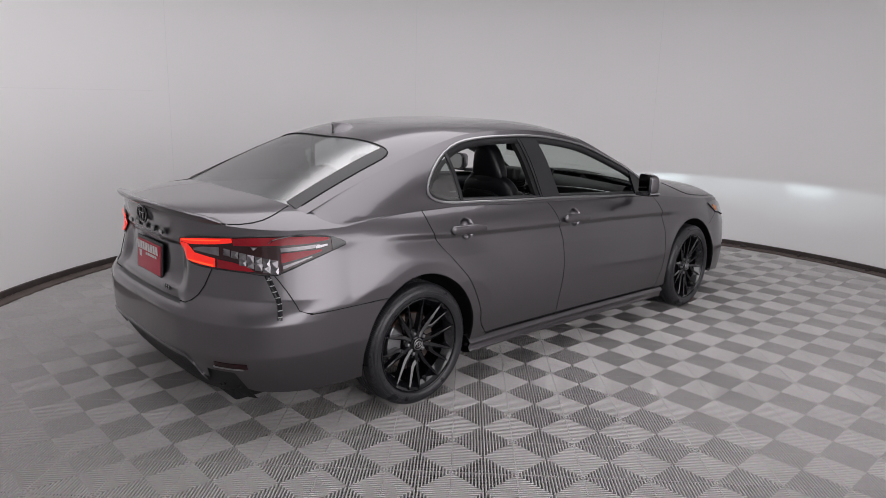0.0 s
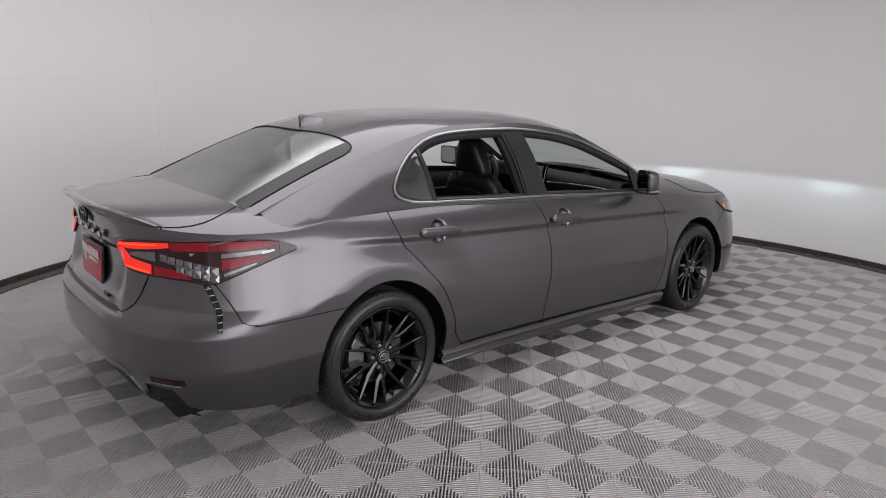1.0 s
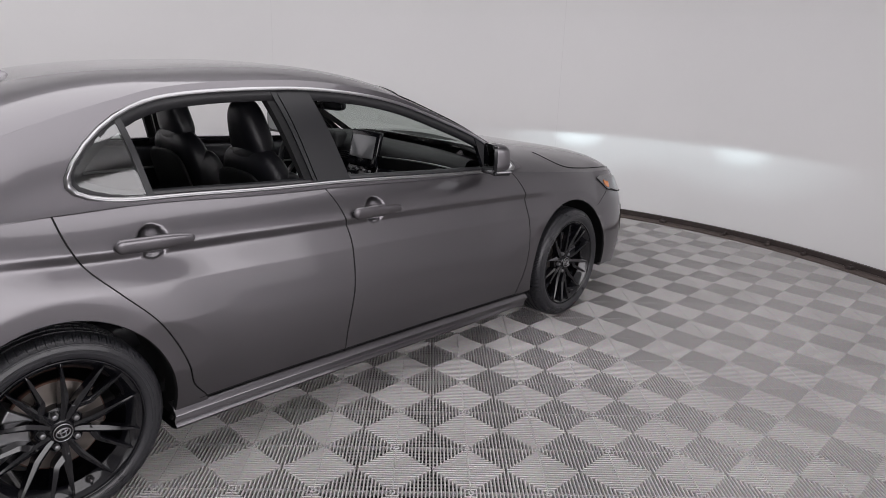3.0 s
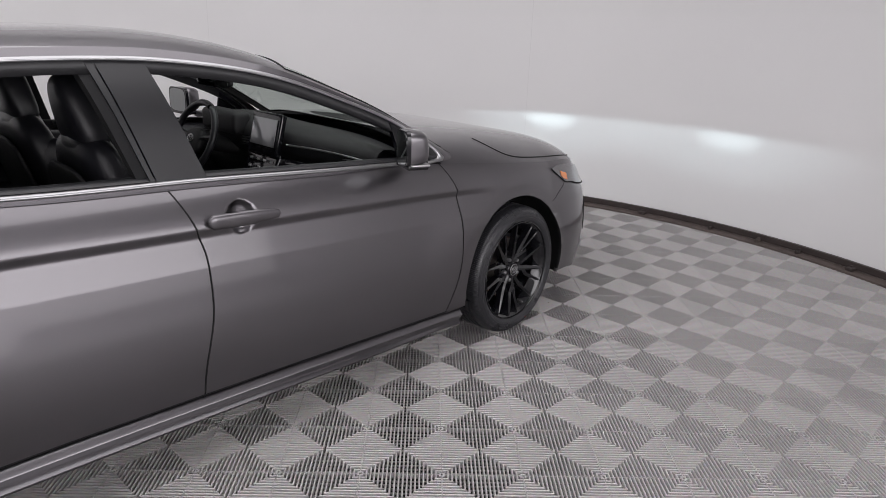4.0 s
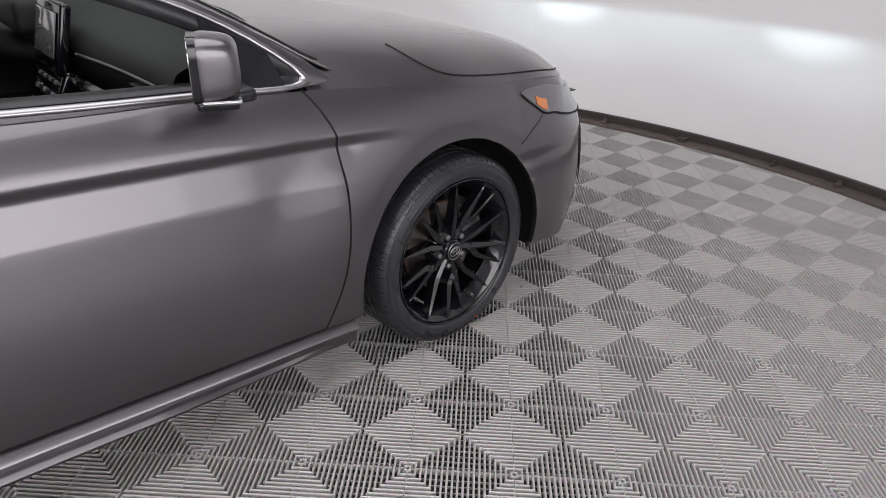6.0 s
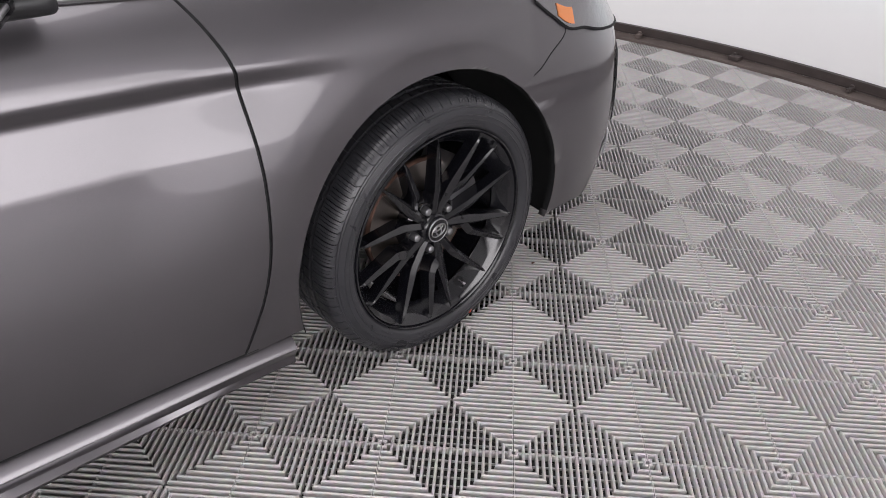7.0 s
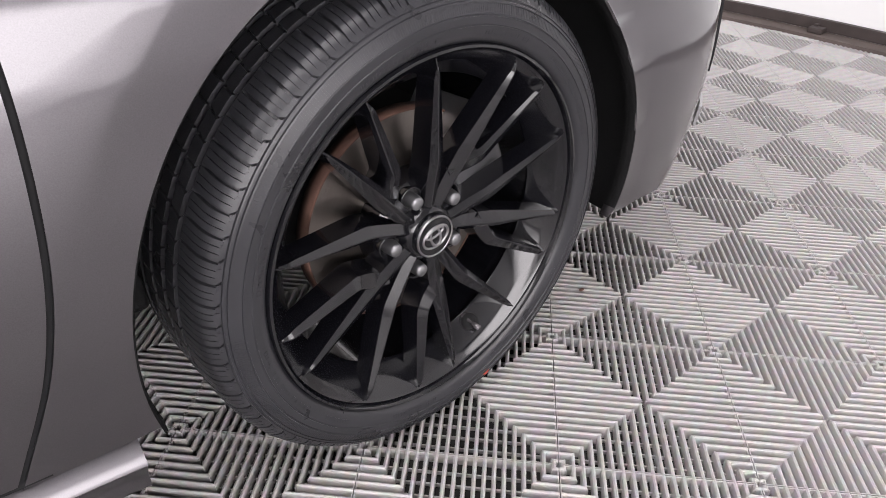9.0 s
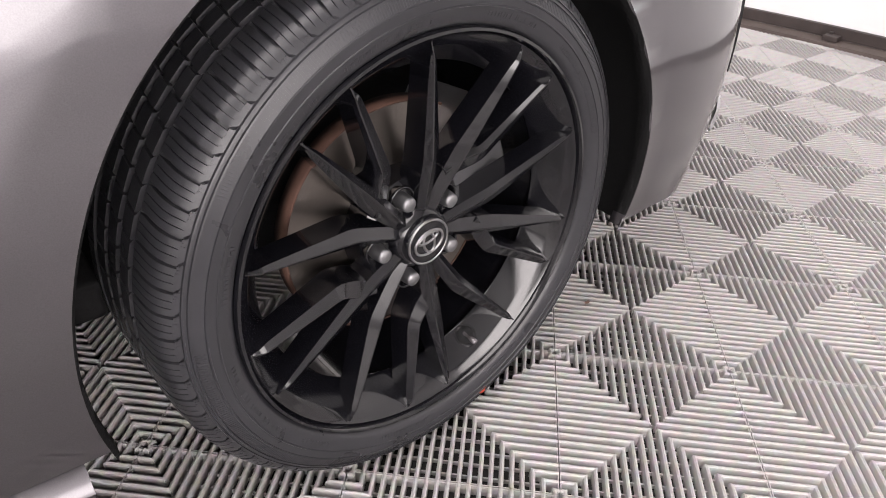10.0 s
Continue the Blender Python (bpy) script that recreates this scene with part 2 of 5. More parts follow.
def slab(name, d, z0, z1, mat):
    pts = offset_outline(d)
    n = len(pts)
    verts = [(*p, z) for z in (z0, z1) for p in pts]
    faces = [tuple(range(n, 2 * n)), tuple(range(n - 1, -1, -1))] + [(i, (i + 1) % n, n + (i + 1) % n, n + i) for i in range(n)]
    return mk(name, verts, faces, mat, smooth=False)


CURVED, HALL = range(0, 150), (149, 150, 151, 152)
wall = ring_wall("wall_round", 0.0, 0.28, -0.02, ROOM_H, WALL, CURVED)
tagged(wall, "curved white painted studio wall with faint panel joints", "wall", kind="structure")
hall = ring_wall("wall_hall", 0.0, 0.28, -0.02, ROOM_H, HALL_WALL, HALL)
tagged(hall, "plain grey wall added behind the camera, out of view", "wall", kind="structure")
base = ring_wall("baseboard", -0.028, -0.002, 0.012, 0.058, BASE, CURVED)
tagged(base, "dark brown base trim along the curved wall", "baseboard", kind="structure")
ledge = ring_wall("trim", -0.13, -0.03, -0.004, 0.012, LEDGE, CURVED)
tagged(ledge, "dusty brown metal floor edging along the wall", "trim", kind="structure")
# faint joints between the wall's panels
for w, z0, z1 in ((62.6, 0.06, ROOM_H), (21.6, 0.06, ROOM_H), (104.0, 0.06, ROOM_H)):
    c, s = math.cos(radians(w)), math.sin(radians(w))
    vs = [(ROOM_X + r * c - t * s, ROOM_Y + r * s + t * c, z) for z in (z0, z1) for r, t in ((ROOM_R - 0.0008, -0.0022), (ROOM_R - 0.0008, 0.0022), (ROOM_R + 0.004, 0.0022), (ROOM_R + 0.004, -0.0022))]
    mk("wall_joint", vs, [(0, 1, 5, 4), (1, 2, 6, 5), (2, 3, 7, 6), (3, 0, 4, 7), (4, 5, 6, 7)], JOINT, wall, smooth=False)
vs = []
for w in np.linspace(106.5, 131.0, 30):
    c, s = math.cos(radians(w)), math.sin(radians(w))
    vs += [(ROOM_X + r * c, ROOM_Y + r * s, z) for r, z in ((ROOM_R + 0.004, 1.586), (ROOM_R - 0.0009, 1.5855), (ROOM_R - 0.0009, 1.582), (ROOM_R + 0.004, 1.5815))]
mk("wall_joint", vs, gridf(30, 4), JOINT, wall, smooth=False)
# small brackets and anchor bolts along the floor edging
for k, (w, wide) in enumerate(((13.0, 0.03), (5.0, 0.06), (-3.5, 0.02), (-9.0, 0.025), (-13.5, 0.025), (-19.0, 0.05), (22.0, 0.03), (30.0, 0.03))):
    bm = bmesh.new()
    box(bm, ROOM_R - 0.075, 0, 0.024, 0.05, wide, 0.022, 0.004)
    box(bm, ROOM_R - 0.055, wide * 0.2, 0.036, 0.018, 0.018, 0.016, 0.004)
    bmesh.ops.transform(bm, matrix=pose(ROOM_X, ROOM_Y, 0, 0, 0, w), verts=bm.verts[:])
    ob = part("floor_bracket", bm, BASE if k % 3 else LEDGE, None, smooth=False)
    tagged(ob, "small dark metal bracket on the floor edging", "bracket", "brackets along the wall")
floor = slab("floor", 0.28, -0.14, -0.021, SUBFLOOR)
tagged(floor, "dark floor slab under grey ribbed plastic tiles", "floor", kind="structure")
ceil = slab("ceiling", 0.28, ROOM_H, ROOM_H + 0.12, CEILING)
tagged(ceil, "plain white studio ceiling", "ceiling", kind="structure")

# ---------------------------------------------------------------- the car's form
# x ahead from the rear axle, y half width, z up
WB = 2.832
FRONT_C, REAR_C = (2.826, 0.327, 0.389), (0.0, 0.342, 0.374)      # wheel arches: x, z, radius
XR, XF = -0.45, 3.12          # where the rear and front corners begin
NF = 2.7

crease = curve((-0.6, 0.946), (-0.45, 0.946), (-0.17, 0.935), (0.23, 0.90), (0.74, 0.875), (1.83, 0.832), (2.5, 0.803), (3.2, 0.775))
profile = curve((-0.72, 0.862), (-0.60, 0.893), (-0.50, 0.909), (-0.42, 0.913), (-0.32, 0.908), (-0.22, 0.894), (-0.12, 0.877), (-0.05, 0.864), (0.0, 0.856), (0.05, 0.839), (0.09, 0.815), (0.13, 0.780), (0.16, 0.75), (0.3, 0.70))
shoulder_x = curve((-0.45, 1.0), (-0.1, 1.025), (0.4, 1.018), (0.83, 0.992), (1.22, 0.976), (1.8, 0.946), (2.15, 0.934), (2.45, 0.912), (2.8, 0.878), (3.12, 0.845), (3.3, 0.83))
shoulder_rear = curve((0, 1.0), (0.3, 1.01), (0.6, 1.03), (0.8, 1.05), (1, 1.058))
shoulder_front = curve((0, 0.845), (0.15, 0.835), (0.35, 0.81), (0.7, 0.775), (1, 0.735))
tail_soft = curve((0.15, -0.90), (0.22, -0.99), (0.32, -1.06), (0.45, -1.110), (0.58, -1.112), (0.70, -1.088), (0.82, -1.06), (0.92, -1.05), (1.02, -1.06), (1.07, -1.07), (1.14, -1.07))
tail_lid = curve((0.15, -0.93), (0.22, -1.0), (0.32, -1.065), (0.45, -1.115), (0.58, -1.117), (0.63, -1.106), (0.645, -1.082), (0.66, -1.078), (0.69, -1.072), (0.71, -1.052), (0.74, -1.036), (0.82, -1.026), (0.89, -1.028), (0.91, -1.042), (0.925, -1.050), (0.95, -1.046), (0.98, -1.050), (1.03, -1.062), (1.07, -1.080), (1.14, -1.085))
nose_end = curve((0.12, 3.70), (0.2, 3.77), (0.3, 3.81), (0.45, 3.83), (0.58, 3.825), (0.64, 3.805), (0.70, 3.75), (0.78, 3.68), (0.9, 3.57))
widen_x = curve((-0.6, 0.003), (-0.45, 0.003), (-0.2, 0.006), (0.1, 0.004), (0.7, 0.0), (2.0, 0.0), (2.6, 0.0), (2.85, 0.004), (3.2, -0.02))


def half_width(x, z):
    q = z - crease(x)
    cut = np.clip((x + 0.25) / 0.3, 0, 1) * np.clip((2.64 - x) / 0.20, 0, 1)
    step = np.interp(q, (-0.13, -0.036, -0.030, -0.006, 0.002, 0.05), (0.0, -0.0118, -0.0113, 0.0022, 0.0028, 0.0))
    flare = 0.0
    for c in (REAR_C, FRONT_C):
        d = np.hypot(x - c[0], np.maximum(z - c[1], -0.1))
        high = np.clip((z - 0.34) / 0.28, 0, 1)
        d = np.maximum(d - c[2], 0)
        g = np.clip((0.34 - d) / 0.28, 0, 1)
        flare = flare + (0.017 * high + 0.003) * g * g * (3 - 2 * g) - 0.09 * high * np.maximum(0.055 - d, 0)
    return np.minimum(profile(q) + widen_x(x) + step * cut + flare, 0.922)


def form(tau, z):
    """The lower body: tau -1 rear middle, 0 to 1 along the side, 2 front middle; the rear bumper is squarer than the tail over it."""
    NR = np.interp(z, (0.60, 0.70), (3.2, 2.5))
    tau, z = np.broadcast_arrays(np.asarray(tau, float), np.asarray(z, float))
    side = np.clip(tau, 0, 1)
    x = XR + side * (XF - XR)
    w = half_width(x, z)
    tr = np.clip(-tau, 0, 1) * math.pi / 2
    tf = np.clip(tau - 1, 0, 1) * math.pi / 2
    x = x - np.where(tau < 0, (XR - (tail_soft(z) + (tail_lid(z) - tail_soft(z)) * np.clip((-tau - 0.74) / 0.07, 0, 1))) * np.sin(tr) ** (2 / NR), 0) + np.where(tau > 1, (nose_end(z) - XF) * np.sin(tf) ** (2 / NF), 0)
    y = w * np.where(tau < 0, np.maximum(np.cos(tr), 1e-9) ** (2 / NR), 1) * np.where(tau > 1, np.maximum(np.cos(tf), 1e-9) ** (2 / NF), 1)
    return np.stack([x, y, z], -1)


def shoulder(tau):
    tau = np.asarray(tau, float)
    x = XR + np.clip(tau, 0, 1) * (XF - XR)
    return np.where(tau < 0, shoulder_rear(-tau), np.where(tau > 1, shoulder_front(tau - 1), shoulder_x(x)))


def tau_of(x):
    return (np.asarray(x, float) - XR) / (XF - XR)


def side_y(x, z):
    """The half width of the side at x, z, also round the front corner."""
    x, z = np.asarray(x, float), np.asarray(z, float)
    k = np.clip((x - XF) / (nose_end(z) - XF), 0, 1) ** (NF / 2)
    return form(np.where(x <= XF, tau_of(x), 1 + 2 / math.pi * np.arcsin(k)), z)[..., 1]


def cut_arch(p, faces, arch):
    """Opens the sheet round the wheel and draws its edge onto the arch."""
    off = p[:, [0, 2]] - np.array(arch[:2])
    far = np.hypot(*off.T)
    inside = far < arch[2]
    faces = [f for f in faces if not inside[list(f)].all()]
    used = np.zeros(len(p), bool)
    used[list({i for f in faces for i in f})] = True
    move = inside & used
    p[move, 0] = arch[0] + off[move, 0] / far[move] * arch[2]
    p[move, 2] = arch[1] + off[move, 1] / far[move] * arch[2]
    p[move, 1] = np.sign(p[move, 1]) * side_y(p[move, 0], p[move, 2])
    return p, faces


def sheet(name, tl, tr, zb, zt, nu, nv, mat, parent, sgn, label="", proud=0.0, us=None, thick=0.003, arch=None, split=None):
    """A panel of the lower body between tl(z) and tr(z), zb(tau) and zt(tau); arch: a round opening (x, z)."""
    u = (np.linspace(0, 1, nu) if us is None else np.asarray(us))[:, None]
    v = np.linspace(0, 1, nv)[None, :]
    tau = tl(0.6) + u * (tr(0.6) - tl(0.6)) + 0 * v
    for _ in range(8):
        z = zb(tau) + v * (zt(tau) - zb(tau)) if split is None else np.where(v < 0.5, zb(tau) + (split - zb(tau)) * 2 * v, split + (zt(tau) - split) * (2 * v - 1))
        tau = tl(z) + u * (tr(z) - tl(z))
    p = form(tau, z)
    if proud:
        n = np.cross(np.gradient(p, axis=1), np.gradient(p, axis=0))
        n /= np.linalg.norm(n, axis=-1, keepdims=True) + 1e-12
        n *= np.sign((n * (form(tau, z) - np.array([1.35, 0, 0.6]))).sum(-1, keepdims=True))
        p = p + n * proud
    p[..., 1] *= sgn
    faces = gridf(len(u), nv)
    p = p.reshape(-1, 3)
    if split is not None:
        faces = [f for f in faces if not ((p[list(f), 2] < split + 1e-4).all() and p[list(f), 0].max() < -0.2)]
    if arch:
        p, faces = cut_arch(p, faces, arch)
    return mk(name, p, faces, mat, parent, label, thick=thick, flip=sgn > 0)


def const(v):
    return lambda z: v + 0 * np.asarray(z, float)


# greenhouse
rail_z = curve((-0.92, 0.90), (-0.60, 1.04), (-0.2, 1.195), (0.1, 1.295), (0.38, 1.368), (0.52, 1.396), (0.95, 1.415), (1.21, 1.405), (1.62, 1.338), (1.98, 1.205), (2.09, 1.158), (2.32, 1.035), (2.43, 0.97), (2.62, 0.89))
rail_y = curve((-0.92, 0.755), (-0.60, 0.71), (0.0, 0.665), (0.5, 0.63), (1.0, 0.615), (1.5, 0.625), (2.0, 0.67), (2.4, 0.735), (2.62, 0.75))
roof_z = curve((-0.92, 0.985), (-0.66, 1.085), (-0.3, 1.245), (0.0, 1.36), (0.3, 1.430), (0.7, 1.462), (1.05, 1.468), (1.4, 1.447), (1.7, 1.382), (2.1, 1.215), (2.3, 1.098), (2.5, 0.980), (2.66, 0.895))


def cabin(x, a):
    """The roof: a 0 at the rail, 1 at the middle."""
    s = np.asarray(a, float) ** 2
    y = rail_y(x) * (1 - s)
    z = rail_z(x) + (roof_z(x) - rail_z(x)) * (1 - (1 - s) ** 4)
    return np.stack(np.broadcast_arrays(x, y, z), -1)


def flank(x, v, deep=0.0):
    """The side of the cabin: v 0 at the belt, 1 at the rail."""
    x, v = np.broadcast_arrays(np.asarray(x, float), np.asarray(v, float))
    zb = shoulder(tau_of(x))
    yb = half_width(x, zb)
    y = yb + (rail_y(x) - yb) * v + 0.026 * np.sin(math.pi * np.clip(v, 0, 1) ** 1.35) - deep
    return np.stack([x, y, zb + (rail_z(x) - zb) * v], -1)


def roof_sheet(name, x0, x1, a0, a1, nu, nv, mat, parent, label="", sgns=(-1, 1), proud=0.0, thick=0.003):
    """A sheet of the roof, over both sides in one mesh, between x0(a) and x1(a)."""
    a = np.linspace(a0, a1, nv)
    both = np.r_[a, (2 - a[::-1][1:])] if a1 == 1 and len(sgns) == 2 else a
    fold = np.minimum(both, 2 - both)
    verts = []
    for u in np.linspace(0, 1, nu):
        x = x0(fold) + u * (x1(fold) - x0(fold))
        p = cabin(x, fold)
        p[:, 1] *= np.where(both <= 1, sgns[0], -sgns[0])
        p[:, 2] += proud
        verts.append(p)
    up = sgns[0] < 0
    return mk(name, np.concatenate(verts), gridf(nu, len(both)), mat, parent, label, thick=thick, flip=not up)


car = new("sedan_car")
car.empty_display_size = 0.3
tagged(car, "dark grey metallic four-door sedan with black wheels and open side windows", "car")


rear_seam = curve((0.2, 0.50), (0.28, 0.49), (0.36, 0.435), (0.45, 0.415), (0.55, 0.375), (0.65, 0.315), (0.76, 0.215), (0.86, 0.125), (0.94, 0.085), (1.05, 0.065), (1.2, 0.06))
mid_seam = curve((0.2, 1.135), (0.27, 1.135), (0.37, 1.14), (0.6, 1.19), (0.75, 1.195), (0.88, 1.165), (1.02, 1.105), (1.1, 1.08))
front_seam = curve((0.2, 2.29), (0.286, 2.327), (0.367, 2.362), (0.455, 2.387), (0.558, 2.402), (0.654, 2.407), (0.735, 2.405), (0.808, 2.400), (0.87, 2.376), (0.95, 2.325), (1.0, 2.29), (1.1, 2.25))
GAP = 0.0065
sill_z = curve((-1, 0.300), (tau_of(0.5), 0.294), (tau_of(1.4), 0.279), (tau_of(1.7), 0.271), (tau_of(2.05), 0.260), (tau_of(2.35), 0.252), (tau_of(2.45), 0.246), (2, 0.24))
top = shoulder


wing_end = curve((0.2, 0.96), (0.58, 0.965), (0.643, 0.998), (0.684, 1.024), (0.725, 1.066), (0.80, 1.07), (0.9, 1.07))      # seam between wing and bumper
HANDLES = ((0.360, 0.905), (1.345, 0.868))      # middles of the door handles: x, z


def car_side(sgn):
    # doors
    rd = sheet("rear_door", lambda z: tau_of(rear_seam(z) + GAP), lambda z: tau_of(mid_seam(z) - GAP / 2), sill_z, top, 96, 140, PAINT, car, sgn)
    fd = sheet("front_door", lambda z: tau_of(mid_seam(z) + GAP / 2), lambda z: tau_of(front_seam(z) - GAP / 2), sill_z, top, 120, 140, PAINT, car, sgn)
    for door, (xc, zc) in ((rd, HANDLES[0]), (fd, HANDLES[1])):
        for v in door.data.vertices:
            d = ((v.co.x - xc + 0.004) / 0.054) ** 2 + ((v.co.z - zc) / 0.054) ** 2
            if d < 1:
                v.co.y -= sgn * 0.032 * (1 - d) ** 0.6
    # rear quarter, over the arch and round to the lamp
    sheet("quarter_panel", const(-0.80), lambda z: tau_of(rear_seam(z)), const(0.262), top, 130, 121, PAINT, car, sgn, us=np.r_[np.linspace(0, 0.50, 30), np.linspace(0.507, 1, 100)], arch=REAR_C, split=0.636)
    # dark gaps between the panels
    for seam, z0 in ((rear_seam, 0.29), (mid_seam, 0.27), (front_seam, 0.25)):
        pts = []
        for z in np.linspace(z0, float(shoulder(tau_of(seam(1.0)))) - 0.004, 60):
            p = form(tau_of(seam(z)), z)
            pts.append((p[0], sgn * (p[1] - 0.0085), p[2]))
        v, f = tube(pts, 0.006, 6)
        mk("door_gap", v, f, SEAL, car)
    pts = []
    for x in np.linspace(0.46, 2.34, 40):
        z = float(sill_z(tau_of(x)))
        p = form(tau_of(x), z)
        pts.append((x, sgn * (p[1] - 0.006), z - 0.001))
    v, f = tube(pts, 0.0065, 6)
    mk("door_gap", v, f, SEAL, car)
    # front wing
    sheet("front_wing", lambda z: tau_of(front_seam(z) + GAP / 2), wing_end, const(0.245), top, 86, 120, PAINT, car, sgn, arch=FRONT_C)
    # sill with its bright upper ledge
    xs = np.linspace(0.36, 2.422, 40)
    verts = []
    for x in xs:
        z = sill_z(tau_of(x))
        low = float(np.clip((2.35 - x) / 0.5, 0, 1))
        for y, dz in ((0.850, -0.003), (0.872, -0.006), (0.889, -0.018), (0.906, -0.036), (0.908, -0.041), (0.904, -0.046), (0.893, -0.066), (0.890 + 0.004 * low, -0.074), (0.892 + 0.016 * low, -0.084), (0.890 + 0.016 * low, -0.092), (0.878, -0.102), (0.86, -0.107), (0.70, -0.107)):
            verts.append((x, sgn * y, z + dz))
    mk("sill", verts, gridf(len(xs), 13), PAINT, car, "grey side sill with a ledge", thick=0.003, flip=sgn < 0).data.set_sharp_from_angle(angle=radians(35))
    # wheel wells with rolled lips
    for c, kind in ((REAR_C, "rear"), (FRONT_C, "front")):
        prof = [(c[2] + 0.0005, 0.0), (c[2] - 0.003, -0.003), (c[2] - 0.005, -0.02), (c[2] + 0.02, -0.03), (c[2] + 0.03, -0.24), (c[2] - 0.02, -0.30)]
        verts = []
        dip = math.asin((c[1] - 0.230) / c[2])
        ws = np.linspace(-dip, math.pi + dip, 72)
        for w in ws:
            px, pz = c[0] + c[2] * math.cos(w), c[1] + c[2] * math.sin(w)
            ta = float(tau_of(px)) if px <= XF else 1 + 2 / math.pi * math.asin(min(1, ((px - XF) / (float(nose_end(pz)) - XF)) ** (NF / 2)))
            y0 = float(form(ta, max(pz, 0.16))[1]) - 0.0005
            for r, dy in prof:
                verts.append((c[0] + r * math.cos(w), sgn * (y0 + dy), c[1] + r * math.sin(w)))
        verts = np.array(verts)
        mk("wheel_liner", verts, gridf(len(ws), len(prof)), LINER, car, "black felt wheel arch liner", thick=0.0, flip=sgn < 0)
        mk("arch_lip", verts.reshape(len(ws), len(prof), 3)[:, :3].reshape(-1, 3), gridf(len(ws), 3), PAINT, car, flip=sgn < 0)
    return rd, fd


DOORS = {sgn: car_side(sgn) for sgn in (-1, 1)}


def both_sheet(name, t0, zb, zt, nu, nv, mat, parent, label="", proud=0.0, rear=True, thick=0.003, arch=None, us=None):
    """A panel round the whole tail or nose, from tau t0 on one side to t0 on the other."""
    end = -1 if rear else 2
    u = np.linspace(0, 1, nu) if us is None else np.asarray(us)
    ta = t0 + u * (end - t0)
    ta = np.r_[ta, ta[::-1][1:]]
    sg = np.r_[-np.ones(len(u)), np.ones(len(u) - 1)]
    v = np.linspace(0, 1, nv)
    z = zb(ta)[:, None] + v[None] * (zt(ta) - zb(ta))[:, None]
    p = form(ta[:, None] + 0 * z, z)
    p[..., 1] *= sg[:, None]
    if proud:
        n = np.cross(np.gradient(p, axis=0), np.gradient(p, axis=1))
        n /= np.linalg.norm(n, axis=-1, keepdims=True) + 1e-12
        n *= np.sign((n * (p - np.array([1.35, 0, 0.6]))).sum(-1, keepdims=True))
        p = p + n * proud
    faces = gridf(len(ta), nv)
    p = p.reshape(-1, 3)
    if arch:
        p, faces = cut_arch(p, faces, arch)
    return mk(name, p, faces, mat, parent, label, thick=thick, flip=rear)


# lower edge of the rear bumper: side, exhaust cut-out, fin and diffuser
def bumper_foot(t):
    return np.interp(-t, (-0.2, 0.42, 0.46, 0.50, 0.66, 0.68, 0.70, 0.715, 0.735, 0.77, 1), (0.232, 0.270, 0.282, 0.372, 0.370, 0.31, 0.298, 0.31, 0.370, 0.410, 0.425))


us = np.r_[np.linspace(0, 0.22, 40), np.linspace(0.23, 0.55, 24), np.linspace(0.555, 0.85, 50), np.linspace(0.86, 1, 10)]
rear_bumper = both_sheet("rear_bumper", float(tau_of(-0.2)), bumper_foot, lambda t: 0.632 + 0.0042 * (t < -0.13), 124, 60, PAINT, car, "grey rear bumper", arch=REAR_C, us=us)
tail_panel = both_sheet("tail_panel", -0.80, const(0.636), lambda t: shoulder(t), 24, 110, PAINT, car, "")
front_bumper = both_sheet("front_bumper", 0.950, lambda t: 0.185 + 0.050 * np.clip((1.32 - t) / 0.22, 0, 1), lambda t: shoulder(t), 60, 60, PAINT, car, "grey front bumper", -0.003, rear=False, arch=FRONT_C)

# boot deck and bonnet: from the shoulder over to the middle
deck_z = curve((-1.12, 1.075), (-0.9, 1.088), (-0.5, 1.105), (0.3, 1.115))
hood_z = curve((2.2, 1.035), (2.5, 1.022), (2.8, 1.0), (3.2, 0.952), (3.5, 0.892), (3.7, 0.82), (3.84, 0.74))


def cap_sheet(name, t0, t1, mid, p, nu, nv, label, a1=1.0):
    ta = np.linspace(t0, t1, nu)
    rim = form(ta, shoulder(ta))
    a = np.linspace(0, 1, nv)
    a = np.r_[a, (2 - a[::-1][1:])]
    s = np.minimum(a, 2 - a) ** 1.6
    k, h = 1 - s, 1 - (1 - s) ** p
    x = rim[:, :1] + 0 * k
    y = rim[:, 1:2] * k * np.where(a <= 1, -1, 1)
    z = rim[:, 2:] + (np.maximum(mid(rim[:, :1]), rim[:, 2:]) - rim[:, 2:]) * h
    return mk(name, np.stack([x, y, z], -1).reshape(-1, 3), gridf(nu, len(a)), PAINT, car, label, thick=0.003)


cap_sheet("boot_deck", -1.0, float(tau_of(0.05)), deck_z, 4.5, 60, 40, "")
cap_sheet("bonnet", float(tau_of(2.36)), 2.0, hood_z, 5.0, 60, 44, "")

# roof skin, glass and pillars
GA, WA = 0.30, 0.26       # how far the glass reaches towards the rails
back_top = lambda a: 0.045 - 0.035 * ((np.asarray(a) - GA) / (1 - GA)) ** 0.8 - 0.085 * np.exp(-(np.asarray(a) - GA) / 0.045)
wind_top = lambda a: 1.70 + 0.06 * ((np.asarray(a) - WA) / (1 - WA))
roof_sheet("roof", lambda a: np.where(a < GA, 0.045, back_top(np.maximum(a, GA))), lambda a: np.where(a < WA, 1.70, wind_top(np.maximum(a, WA))), 0, 1, 60, 36, PAINT, car, "dark grey roof")
back = roof_sheet("rear_window", const(-0.64), back_top, GA, 1, 40, 24, REAR_GLASS, car, "smoked rear window", thick=0.0, proud=-0.003)
